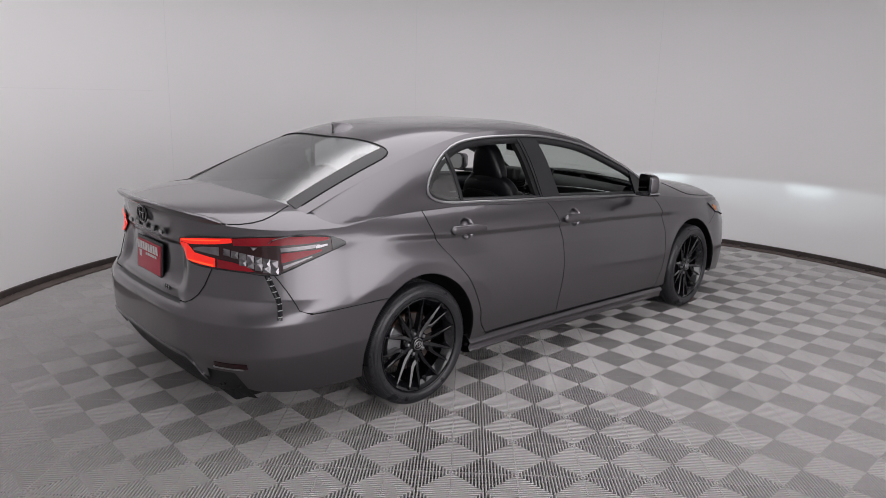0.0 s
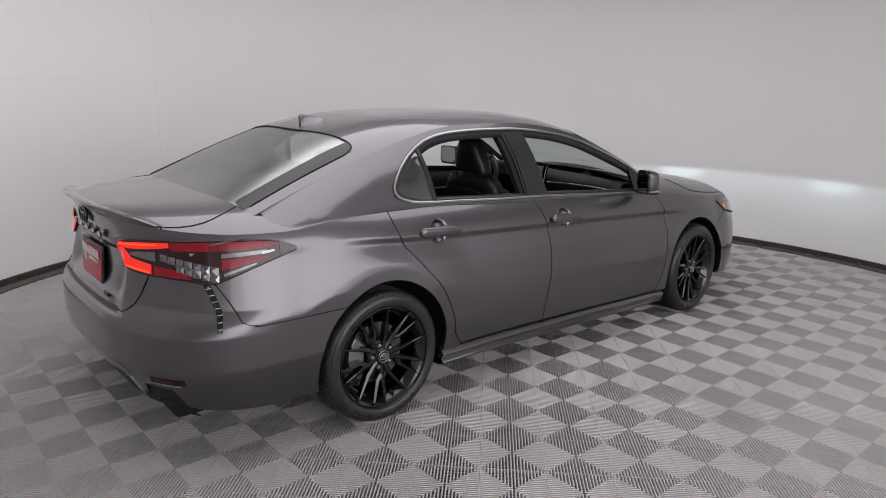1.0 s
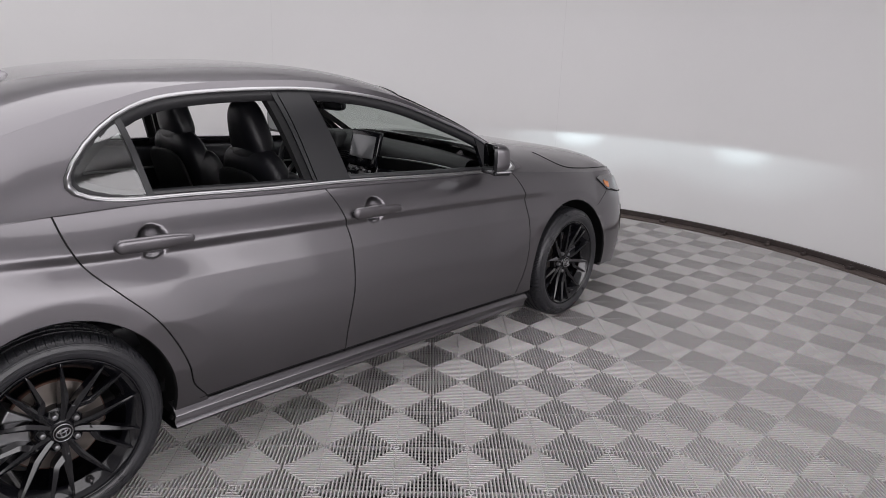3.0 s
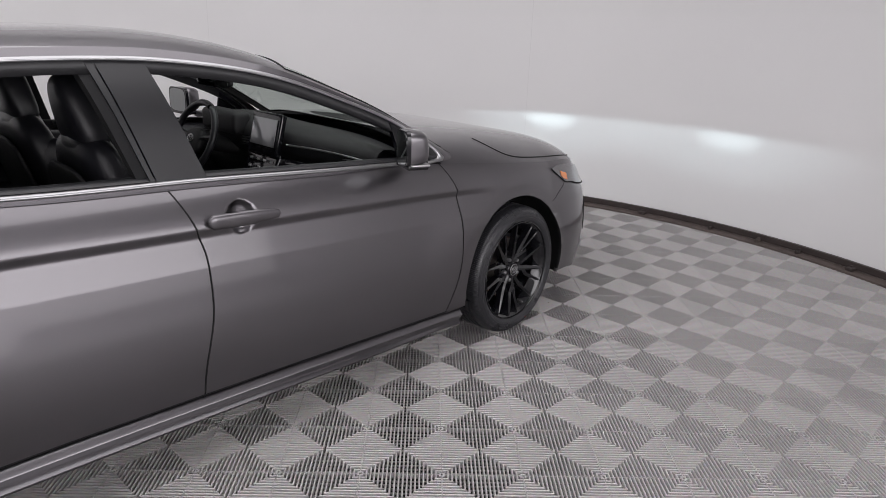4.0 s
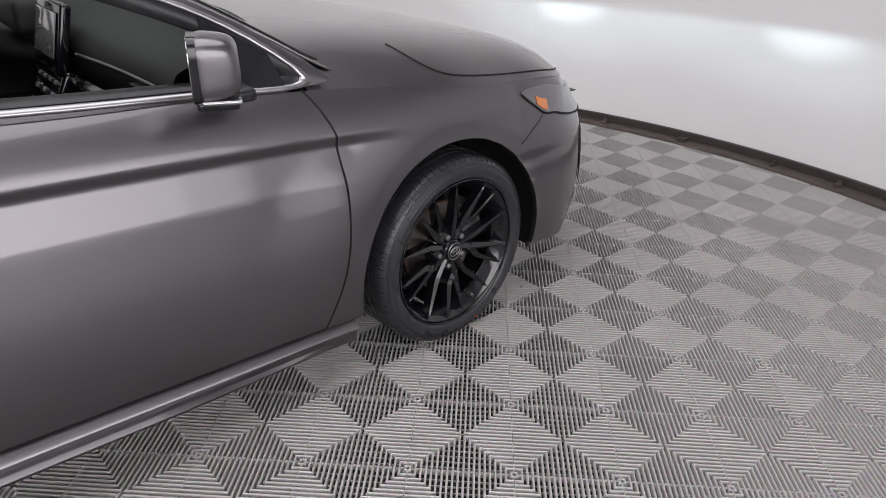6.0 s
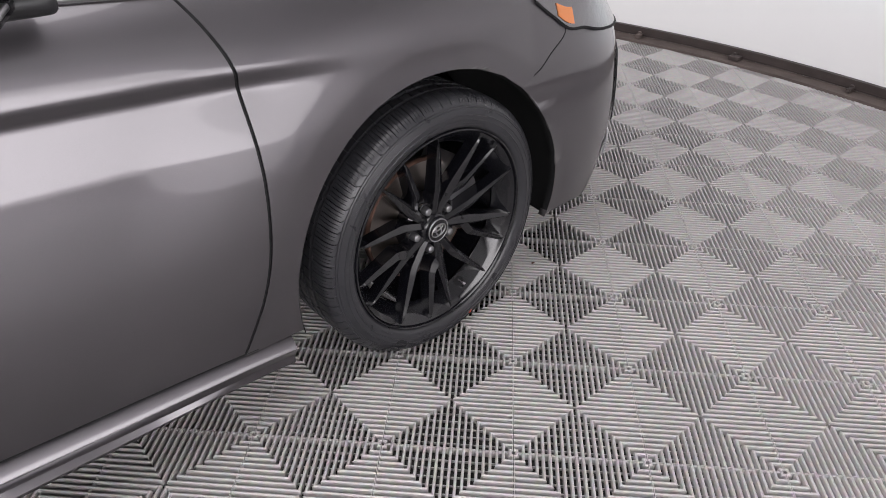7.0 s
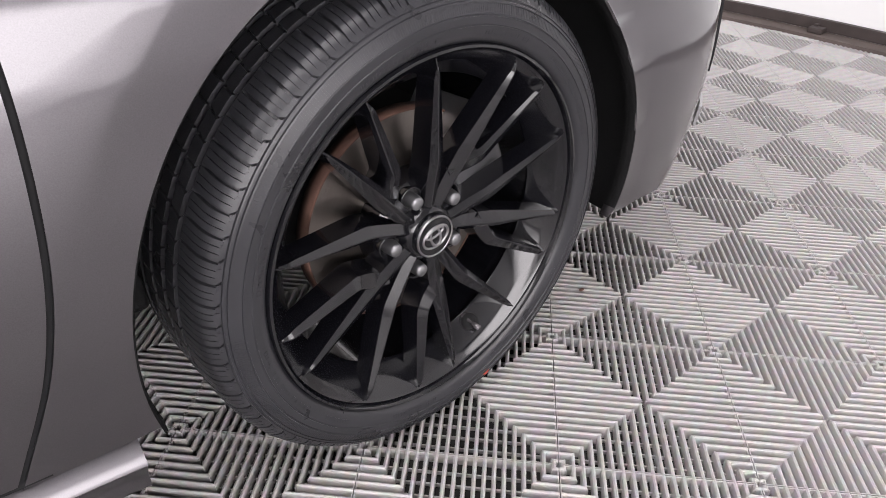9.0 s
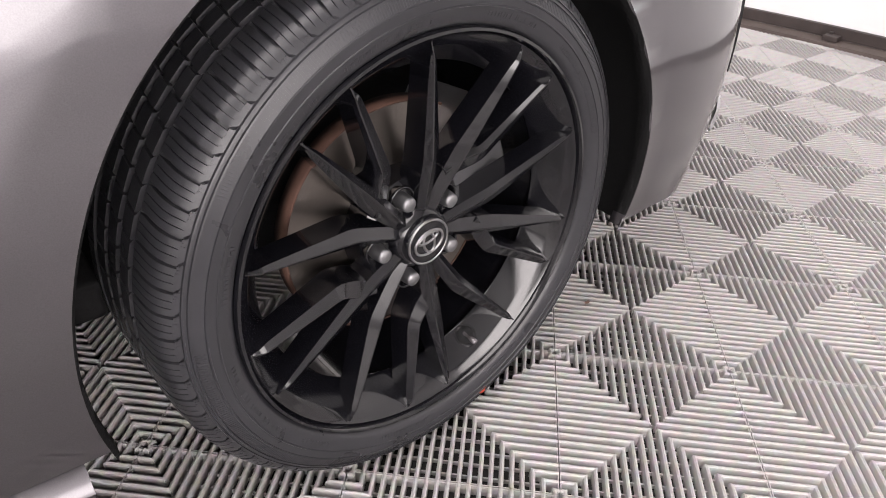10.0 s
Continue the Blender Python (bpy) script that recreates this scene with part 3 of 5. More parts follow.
wind = roof_sheet("windscreen", wind_top, const(2.64), WA, 1, 40, 24, WIND_GLASS, car, "clear windscreen", thick=0.0, proud=-0.003)
back.visible_shadow = wind.visible_shadow = False
for sgn in (-1, 1):
    roof_sheet("rear_pillar", const(-0.86), const(0.045), 0, GA, 40, 10, PAINT, car, sgns=(sgn,))
    roof_sheet("windscreen_pillar", const(1.70), const(2.64), 0, WA, 40, 10, PAINT, car, sgns=(sgn,))


def strip(name, pts, width, mat, parent, label=""):
    v, f = tube(pts, width, 6)
    return mk(name, v, f, mat, parent, label)


aa = np.linspace(GA, 1, 20)
edge = [cabin(x, GA) for x in np.linspace(-0.55, -0.045, 24)] + [cabin(back_top(a), a) for a in aa[1:]]
edge = [(p[0], -p[1], p[2]) for p in edge]
edge += [(p[0], -p[1], p[2]) for p in edge[::-1][1:]]
strip("window_seal", edge, 0.0045, SEAL, back)
aa = np.linspace(WA, 1, 20)
edge = [cabin(x, WA) for x in np.linspace(2.62, 1.70, 24)] + [cabin(wind_top(a), a) for a in aa[1:]]
edge = [(p[0], -p[1], p[2]) for p in edge]
edge += [(p[0], -p[1], p[2]) for p in edge[::-1][1:]]
strip("window_seal", edge, 0.0045, SEAL, wind)
# black printed border of the rear glass
for sgn in (-1, 1):
    roof_sheet("glass_border", const(-0.58), lambda a: back_top(a) - 0.004, GA + 0.002, GA + 0.17, 24, 7, SATIN_BLACK, back, sgns=(sgn,), proud=0.0012, thick=0.0)

# side window openings: the loop on the flank, as (x, share of the height)
bottom = [(x, 0.05) for x in np.linspace(0.30, 2.29, 40)]
def vz(x, z):
    zb = float(shoulder(tau_of(x)))
    return (z - zb) / (float(rail_z(x)) - zb)
topline = [(x, 0.93) for x in np.linspace(2.22, 0.46, 44)]
nose = [(2.335, 0.06), (2.375, 0.10), (2.40, 0.30), (2.36, 0.66), (2.30, 0.86)]
tailc = [(0.40, 0.925), (0.34, 0.90), (0.27, 0.83), (0.20, 0.70), (0.145, 0.52), (0.118, 0.37), (0.115, 0.28), (0.135, 0.18), (0.18, 0.105), (0.24, 0.07)]
LOOP = bottom + nose + topline + tailc


def smooth_loop(pts, rounds=2):
    q = np.array(pts, float)
    for _ in range(rounds):
        q = (np.roll(q, 1, 0) + 2 * q + np.roll(q, -1, 0)) / 4
    return q


LOOP = smooth_loop(LOOP)


def inset(loop, d):
    """The loop drawn in by d metres, in the side view."""
    z = np.array([flank(x, v)[2] for x, v in loop])
    q = np.c_[loop[:, 0], z]
    t = np.roll(q, -1, 0) - np.roll(q, 1, 0)
    t /= np.linalg.norm(t, axis=1, keepdims=True)
    q = q + np.c_[-t[:, 1], t[:, 0]] * np.asarray(d)[..., None]
    for _ in range(3):
        q = (np.roll(q, 1, 0) + 2 * q + np.roll(q, -1, 0)) / 4
    return np.array([(x, vz(x, zz)) for x, zz in q])


rear_edge_in = curve((0, 0.405), (1, 0.335))
pillar_back = curve((0, 1.085), (1, 0.955))
pillar_front = curve((0, 1.275), (1, 1.135))


def cabin_side(sgn):
    rd, fd = DOORS[sgn]
    S = lambda p: (p[0], sgn * p[1], p[2])
    # painted frame between the opening and belt, rail and rear pillar
    outer = []
    n_b, n_n, n_t = len(bottom), len(nose), len(topline)
    for i, (x, v) in enumerate(LOOP):
        if i < n_b:
            outer.append((x, 0.0))
        elif i < n_b + n_n:
            k = (i - n_b + 1) / (n_n + 1)
            outer.append((2.33 + 0.10 * math.sin(k * math.pi), k))
        elif i < n_b + n_n + n_t:
            outer.append((x, 1.0))
        else:
            k = (i - n_b - n_n - n_t + 1) / (len(tailc) + 1)
            if k < 0.4:
                outer.append((0.46 - (0.46 + 0.80) * k / 0.4, 1.0))
            elif k < 0.6:
                outer.append((-0.80, 1.0 - (k - 0.4) / 0.2))
            else:
                outer.append((-0.80 + (0.30 + 0.80) * (k - 0.6) / 0.4, 0.0))
    outer = np.array(outer)
    m = 9
    verts = []
    for (x0, v0), (x1, v1) in zip(LOOP, outer):
        for s in np.linspace(0, 1, m):
            x = x0 + (x1 - x0) * s
            sink = 0.016 * min(1, max(0, (-0.40 - x) / 0.12))
            p = flank(x, v0 + (v1 - v0) * s, sink)
            verts.append(S((p[0], p[1], p[2] - sink)))
    mk("cabin_side", verts, gridf(len(LOOP), m, closed=True), PAINT, car, thick=0.003, flip=sgn > 0)
    # bright trim round the opening
    o2, i2 = inset(LOOP, -0.0065), inset(LOOP, 0.0075)
    cross = []
    for a, mid, c in zip(o2, LOOP, i2):
        cross.append([S(flank(a[0], a[1], 0.002)), S(flank(a[0], a[1], -0.004)), S(flank(mid[0], mid[1], -0.008)), S(flank(c[0], c[1], -0.004)), S(flank(c[0], c[1], 0.012))])
    mk("window_trim", np.array(cross).reshape(-1, 3), gridf(len(LOOP), 5, closed=True), CHROME, car, "satin chrome trim round the side windows", flip=sgn < 0)
    # black inner frame, broad above and narrow along the belt
    broad = np.array([0.016 if i < n_b else 0.045 for i in range(len(LOOP))], float)
    in3 = inset(LOOP, broad)
    cross = []
    for c, d in zip(i2, in3):
        cross.append([S(flank(c[0], c[1], 0.010)), S(flank(d[0], d[1], 0.014)), S(flank(d[0], d[1], 0.05))])
    mk("window_frame", np.array(cross).reshape(-1, 3), gridf(len(LOOP), 3, closed=True), SATIN_BLACK, car, "black door window frame", flip=sgn < 0, thick=0.004)
    # pillars and divider
    def upright(name, xa, xb, v0, v1, deep, mat, parent, label="", thick=0.0):
        vs = []
        for v in np.linspace(v0, v1, 12):
            for k in np.linspace(0, 1, 4):
                vs.append(S(flank(xa(v) + k * (xb(v) - xa(v)), v, deep)))
        return mk(name, vs, gridf(12, 4), mat, parent, label, flip=sgn < 0, thick=thick)
    upright("centre_pillar", pillar_back, lambda v: mid_seam(1.02) - 0.006 - 0.12 * v, 0.04, 0.95, 0.005, SATIN_BLACK, car, "satin black centre pillar cover", thick=0.02)
    upright("centre_pillar", lambda v: mid_seam(1.02) - 0.12 * v, pillar_front, 0.04, 0.95, 0.005, SATIN_BLACK, car, "satin black centre pillar cover", thick=0.02)
    upright("window_channel", lambda v: pillar_back(v) - 0.035, pillar_back, 0.04, 0.93, 0.014, SEAL, rd, thick=0.03)
    upright("window_divider", lambda v: rear_edge_in(v) - 0.012, lambda v: rear_edge_in(v) + 0.010, 0.05, 0.93, 0.004, SATIN_BLACK, rd, thick=0.02)
    # fixed rear quarter glass
    vs = []
    for x in np.linspace(LOOP[:, 0].min() + 0.001, 0.40, 24):
        vv = [v for (a, v), (c, w) in zip(LOOP, np.roll(LOOP, -1, 0)) if min(a, c) <= x <= max(a, c)]
        v0, v1 = min(vv), max(vv)
        for k in np.linspace(0, 1, 8):
            v = v0 + k * (v1 - v0)
            vs.append(S(flank(min(x, rear_edge_in(v)), v, 0.008)))
    g = mk("quarter_glass", vs, gridf(24, 8), QUARTER_GLASS, rd, "tinted fixed quarter window", flip=sgn > 0)
    g.visible_shadow = False
    # door handles, a bar over a dished cup
    for door, (xc, zc) in ((rd, HANDLES[0]), (fd, HANDLES[1])):
        y0 = float(half_width(xc, zc))
        bm = bmesh.new()
        made = bmesh.ops.create_uvsphere(bm, u_segments=28, v_segments=24, radius=0.5)["verts"]
        bmesh.ops.rotate(bm, cent=(0, 0, 0), matrix=Matrix.Rotation(radians(90), 3, "Y"), verts=made)
        for v in made:
            k = v.co.x + 0.5
            a = math.atan2(v.co.z, v.co.y)
            wide = 0.0255 * min(1.0, max(k, 0) / 0.07) ** 0.5 * (1 - 0.52 * max(0, (k - 0.50) / 0.50) ** 1.8) * min(1.0, max(1 - k, 0) / 0.03) ** 0.5
            c, s2 = math.cos(a), math.sin(a)
            c, s2 = math.copysign(abs(c) ** 0.75, c), math.copysign(abs(s2) ** 0.75, s2)
            v.co = Vector((v.co.x * 0.275, c * wide * 0.55, s2 * wide - 0.010 * (k - 0.5)))
        bmesh.ops.translate(bm, vec=(xc, sgn * (y0 + 0.017), zc), verts=made)
        part("door_handle", bm, PAINT, door, "grey pull door handle")
        for dx in (-0.112, 0.088):
            bm = bmesh.new()
            box(bm, xc + dx, sgn * (y0 + 0.004), zc - 0.04 * dx, 0.036, 0.026, 0.018, 0.005)
            part("handle_foot", bm, SATIN_BLACK, door)
    # door mirror: cap, black bezel, glass, lower trim and foot
    turn = Matrix.Rotation(sgn * radians(22 if sgn < 0 else 4), 3, "Z")
    at = Vector((2.055, sgn * (0.945 if sgn < 0 else 0.985), 1.046))
    wide = 0.062 if sgn < 0 else 0.095
    bm = bmesh.new()
    bmesh.ops.create_cube(bm, size=1.0)
    bmesh.ops.subdivide_edges(bm, edges=bm.edges[:], cuts=11, use_grid_fill=True)
    for v in bm.verts:
        c = v.co * 2
        n = (abs(c.x) ** 5 + abs(c.y) ** 5 + abs(c.z) ** 5) ** 0.2
        c /= n
        fore = (c.x + 1) / 2
        outer = max(0.0, c.y * sgn)
        high = max(0.0, c.z)
        v.co = Vector((c.x * 0.050 - 0.010 * high * outer, c.y * wide * (1 - 0.22 * fore ** 2), c.z * (0.072 - 0.016 * fore ** 2 - 0.007 * outer * high) + 0.003 * fore))
    bmesh.ops.rotate(bm, cent=(0, 0, 0), matrix=turn, verts=bm.verts[:])
    bmesh.ops.translate(bm, vec=at, verts=bm.verts[:])
    mir = part("door_mirror", bm, PAINT, fd, "grey door mirror with a black bezel")
    for nm, mat, sx, dx, shrink, power, what in (("mirror_bezel", GLOSS_BLACK, 0.016, -0.044, 0.955, 6, "black mirror bezel"), ("mirror_glass", MIRROR, 0.004, -0.0520, 0.86, 4, "mirror glass")):
        bm = bmesh.new()
        bmesh.ops.create_cube(bm, size=1.0)
        bmesh.ops.subdivide_edges(bm, edges=bm.edges[:], cuts=9, use_grid_fill=True)
        for v in bm.verts:
            c = v.co * 2
            n = (abs(c.y) ** power + abs(c.z) ** power) ** (1 / power)
            m_ = max(abs(c.y), abs(c.z), 1e-6)
            q = m_ / n if n > 1e-6 else 1
            v.co = Vector((c.x * sx / 2 + dx, c.y * q * wide * shrink * 1.015, c.z * q * 0.0725 * shrink * 1.01))
        bmesh.ops.rotate(bm, cent=(0, 0, 0), matrix=turn, verts=bm.verts[:])
        bmesh.ops.translate(bm, vec=at, verts=bm.verts[:])
        part(nm, bm, mat, mir, what)
    bm = bmesh.new()
    box(bm, -0.004, 0.0, -0.071, 0.088, wide * 1.86, 0.020, 0.008)
    bmesh.ops.transform(bm, matrix=Matrix.Translation(at) @ turn.to_4x4(), verts=bm.verts[:])
    part("mirror_trim", bm, GLOSS_BLACK, mir, "black lower mirror trim")
    bm = bmesh.new()
    box(bm, 0.004, sgn * wide * 0.62, -0.0635, 0.082, wide * 0.82, 0.009, 0.004)
    bmesh.ops.transform(bm, matrix=Matrix.Translation(at) @ turn.to_4x4(), verts=bm.verts[:])
    part("mirror_strip", bm, CHROME, mir, "bright strip under the mirror")
    bm = bmesh.new()
    box(bm, 2.11, sgn * 0.875, 0.968, 0.09, 0.11, 0.032, 0.014, None)
    part("mirror_foot", bm, SATIN_BLACK, mir)
    vs = [S(flank(2.13, 0.08, -0.003)), S(flank(2.30, 0.10, -0.003)), S(flank(2.27, 0.70, -0.003)), S(flank(2.12, 0.85, -0.003))]
    mk("mirror_base", vs, [(0, 1, 2, 3)], GLOSS_BLACK, mir, "black triangular mirror base", smooth=False, thick=0.02, flip=sgn > 0)


for sgn in (-1, 1):
    cabin_side(sgn)

# ---------------------------------------------------------------- tail and nose details
def patch(name, t0, t1, zb, zt, nu, nv, mat, parent, sgn, label="", proud=0.004, thick=0.004):
    return sheet(name, const(t0), const(t1), zb, zt, nu, nv, mat, parent, sgn, label, proud=proud, thick=thick)


tail_lo = curve((-0.80, 0.935), (-0.785, 0.915), (-0.757, 0.872), (-0.734, 0.841), (-0.612, 0.829), (-0.54, 0.828), (-0.43, 0.823), (-0.358, 0.815), (-0.306, 0.815), (-0.28, 0.824), (-0.146, 0.873), (-0.044, 0.908), (-0.012, 0.920), (0.01, 0.931))
tail_hi = curve((-0.80, 0.936), (-0.785, 0.938), (-0.762, 0.946), (-0.648, 0.962), (-0.53, 0.971), (-0.39, 0.980), (-0.26, 0.982), (-0.132, 0.980), (-0.06, 0.970), (-0.018, 0.952), (-0.004, 0.938), (0.01, 0.932))
for sgn in (-1, 1):
    lens = patch("tail_light", -0.785, 0.0, tail_lo, tail_hi, 60, 16, LAMP_DARK, car, sgn, "red and clear tail lamp cluster", 0.008, 0.010)

    def zone(name, low, up, mat, what, out=0.0105):
        """A field of the lamp between two broken lines of (t, height)."""
        lt, lz = zip(*low)
        ut, uz = zip(*up)
        patch(name, lt[0], lt[-1], lambda t: np.interp(t, lt, lz), lambda t: np.interp(t, ut, uz), 30, 5, mat, lens, sgn, what, out, 0.002)

    zone("lamp_bar", ((-0.778, 0.926), (-0.72, 0.922), (-0.600, 0.936), (-0.500, 0.950)), ((-0.778, 0.936), (-0.76, 0.943), (-0.65, 0.958), (-0.545, 0.967), (-0.500, 0.970)), LAMP_LIT, "glowing red bar")
    zone("lamp_bar", ((-0.765, 0.934), (-0.555, 0.955)), ((-0.765, 0.938), (-0.64, 0.953), (-0.555, 0.960)), LAMP_HOT, "glowing orange-red line", 0.0135)
    zone("lamp_bar", ((-0.780, 0.912), (-0.757, 0.876), (-0.735, 0.846), (-0.700, 0.839)), ((-0.780, 0.924), (-0.740, 0.922), (-0.715, 0.900), (-0.700, 0.886)), LAMP_LIT, "glowing red bar")
    zone("lamp_bar", ((-0.698, 0.839), (-0.592, 0.832)), ((-0.698, 0.885), (-0.592, 0.872)), LAMP_LIT, "glowing red bar")
    zone("lamp_bar", ((-0.730, 0.846), (-0.600, 0.836)), ((-0.730, 0.851), (-0.600, 0.843)), LAMP_HOT, "glowing orange-red line", 0.0135)
    zone("lamp_bar", ((-0.580, 0.832), (-0.500, 0.829), (-0.405, 0.826)), ((-0.580, 0.870), (-0.500, 0.862), (-0.440, 0.850), (-0.405, 0.828)), LAMP_RED, "deep red band")
    zone("lamp_bar", ((-0.496, 0.938), (-0.300, 0.943), (-0.150, 0.945), (-0.060, 0.955)), ((-0.496, 0.970), (-0.390, 0.976), (-0.260, 0.978), (-0.132, 0.975), (-0.060, 0.964)), LAMP_RED, "deep red band")
    zone("lamp_bar", ((-0.280, 0.864), (-0.190, 0.884), (-0.095, 0.908)), ((-0.280, 0.908), (-0.190, 0.914), (-0.095, 0.916)), LAMP_RED, "deep red band")
    zone("reflector_band", ((-0.705, 0.898), (-0.570, 0.886)), ((-0.705, 0.906), (-0.660, 0.918), (-0.570, 0.927)), LAMP_GREY, "grey inner reflector")
    zone("reflector_band", ((-0.280, 0.914), (-0.100, 0.926)), ((-0.280, 0.932), (-0.100, 0.940)), LAMP_GREY, "clear band")
    zone("reflector_band", ((-0.275, 0.838), (-0.140, 0.884)), ((-0.275, 0.852), (-0.140, 0.890)), LAMP_GREY, "clear lower reflector")
    zone("reflector_band", ((-0.120, 0.922), (-0.070, 0.930)), ((-0.120, 0.934), (-0.070, 0.938)), LAMP_CLEAR, "clear lamp end", 0.0125)
    # faceted clear cells in two stepped rows
    for k in range(13):
        col, row = (k, 0) if k < 7 else (k - 7, 1)
        t0, w = -0.548 + col * 0.037 + row * 0.075, 0.034
        mid = 0.908 - 0.0075 * col - row * 0.041
        tall = 0.015 + 0.0008 * col
        rim = [(t0, mid - tall), (t0 + w, mid - tall - 0.004), (t0 + w * 1.1, mid + tall - 0.004), (t0 + w * 0.1, mid + tall)]
        if t0 + w > -0.275 or mid - tall < 0.817:
            continue
        apex = (t0 + w * (0.3 + 0.4 * (k % 2)), mid + 0.006 * (1 - k % 3))
        vs = []
        for (t, z), out in zip(rim + [apex], (0.0105, 0.0105, 0.0105, 0.0105, 0.0165)):
            q = form(t, z)
            c = np.array([q[0] - 0.2, q[1] - 0.25, 0])
            q = q + out * c / np.linalg.norm(c)
            vs.append((q[0], sgn * q[1], q[2]))
        mk("reflector_cell", vs, [(0, 1, 4), (1, 2, 4), (2, 3, 4), (3, 0, 4)], LAMP_GREY if k % 3 == 0 else LAMP_CLEAR, lens, "clear faceted reflector", smooth=False)
    patch("lamp_tip", -0.050, -0.001, tail_lo, tail_hi, 8, 6, GLOSS_BLACK, lens, sgn, "black lamp tip", 0.0100, 0.002)
    pts = [form(t, z) for t, z in ((0.035, 0.634), (-0.05, 0.634), (-0.142, 0.640), (-0.188, 0.656), (-0.212, 0.680), (-0.258, 0.737), (-0.318, 0.814))]
    v, f = tube([(p[0], sgn * (p[1] - 0.001), p[2]) for p in pts], 0.003, 6)
    mk("shut_line", v, f, SEAL, rear_bumper)
    ts = np.linspace(-0.784, -0.001, 60)
    rim = [form(t, tail_lo(t) - 0.001) for t in ts] + [form(t, tail_hi(t) + 0.001) for t in ts[::-1]]
    v, f = tube([(p[0] - 0.004, sgn * (p[1] + 0.005), p[2]) for p in rim], 0.0042, 6, closed=True)
    mk("lamp_rim", v, f, GLOSS_BLACK, lens, "black lamp rim")
    # slatted vent behind the lamp
    vs, fs = [], []
    pts = [form(-0.350 + 0.090 * k, 0.814 - 0.188 * k) for k in np.linspace(0, 1, 10)]
    v, f = tube([(p[0] - 0.004, sgn * (p[1] + 0.006), p[2]) for p in pts], 0.013, 8, flat=0.5)
    mk("vent_frame", v, f, GLOSS_BLACK, rear_bumper, "black vent frame")
    for k in np.linspace(0.1, 0.92, 7):
        p = form(-0.350 + 0.090 * k, 0.814 - 0.188 * k)
        bm = bmesh.new()
        box(bm, p[0] - 0.006, sgn * (p[1] + 0.011), p[2], 0.022, 0.006, 0.004, 0.001)
        part("vent_slat", bm, CHROME, rear_bumper)
    # fog reflector and twin exhaust
    patch("rear_reflector", -0.60, -0.42, const(0.398), lambda t: 0.422 + 0 * t, 14, 4, LAMP_DARK, rear_bumper, sgn, "dark red reflector strip", 0.004, 0.004)
    patch("reflector_trim", -0.61, -0.445, const(0.389), const(0.398), 14, 4, CHROME, rear_bumper, sgn, "bright reflector edge", 0.004, 0.004)
    for dy in (0.0, 0.076):
        prof = [(0.032, 0.12), (0.036, 0.0), (0.032, -0.004), (0.029, 0.0), (0.027, 0.09), (0.0, 0.09)]
        v, f = revolve(prof, 28)
        v = [(-0.960 + h + 0.5 * dy, sgn * (0.585 + dy) + a, 0.298 + c) for a, h, c in v]
        mk("exhaust_tip", v, f, BADGE, rear_bumper, "dark chrome round exhaust tip").data.set_sharp_from_angle(angle=radians(40))

# the boot's shut line from the rear glass down to the lamp
for sgn in (-1, 1):
    pts = []
    for t, s in ((-0.10, 0.29), (-0.15, 0.24), (-0.20, 0.19), (-0.25, 0.145), (-0.30, 0.105), (-0.36, 0.07), (-0.43, 0.04), (-0.50, 0.02)):
        rim = form(t, shoulder(t))
        pts.append((rim[0], sgn * rim[1] * (1 - s), float(rim[2] + (deck_z(rim[0]) - rim[2]) * (1 - (1 - s) ** 4.5)) + 0.0006))
    v, f = tube(pts, 0.003, 6)
    mk("shut_line", v, f, SEAL, car)
    pts = [form(t, z) for t, z in ((-0.80, 0.652), (-0.75, 0.658), (-0.71, 0.675), (-0.67, 0.703), (-0.644, 0.746), (-0.612, 0.826))]
    v, f = tube([(p[0] - 0.001, sgn * (p[1] + 0.0005), p[2]) for p in pts], 0.0028, 6)
    mk("shut_line", v, f, SEAL, car)

# lower diffuser
both_sheet("diffuser", -0.47, const(0.20), lambda t: bumper_foot(t) + 0.03, 60, 10, PLASTIC, rear_bumper, "black plastic rear diffuser", -0.012)
both_sheet("diffuser_edge", -0.69, lambda t: bumper_foot(t) - 0.006, lambda t: bumper_foot(t) + 0.010, 60, 4, PAINT, rear_bumper, "grey edge over the diffuser", 0.008, thick=0.012)
# boot lid: shut line, garnish, badges and plate
lid = tail_panel
lid.name = "boot_lid"
tagged(lid, "grey boot lid with plate recess")
both_sheet("boot_step", -0.80, const(0.640), const(0.660), 24, 4, SATIN_BLACK, lid, "dark shut gap", 0.001, thick=0.001)
both_sheet("garnish", -0.92, const(0.905), const(0.922), 24, 4, CHROME, lid, "bright strip over the plate", 0.010, thick=0.01)
# spoiler: a thin lip along the deck's end
ta = np.r_[np.linspace(-0.52, -1, 30), np.linspace(-1, -0.52, 30)[1:]]
sg = np.r_[-np.ones(30), np.ones(29)]
vs = []
for t, s in zip(ta, sg):
    r = form(t, shoulder(t))
    k = 1 - np.clip((abs(t) - 0.50) / 0.1, 0, 1)
    for dx, dz in ((0.10, 0.012), (0.05, 0.016), (0.0, 0.026), (-0.026, 0.035), (-0.033, 0.031), (-0.026, 0.015), (0.006, -0.008)):
        vs.append((r[0] + dx * (1 - 0.5 * k), s * (r[1] - 0.3 * max(dx, 0) * (abs(t) < 0.8)), r[2] + dz * (1 - 0.75 * k)))
mk("spoiler", vs, gridf(len(ta), 7), PAINT, car, "grey boot lip spoiler", thick=0.002).data.set_sharp_from_angle(angle=radians(50))

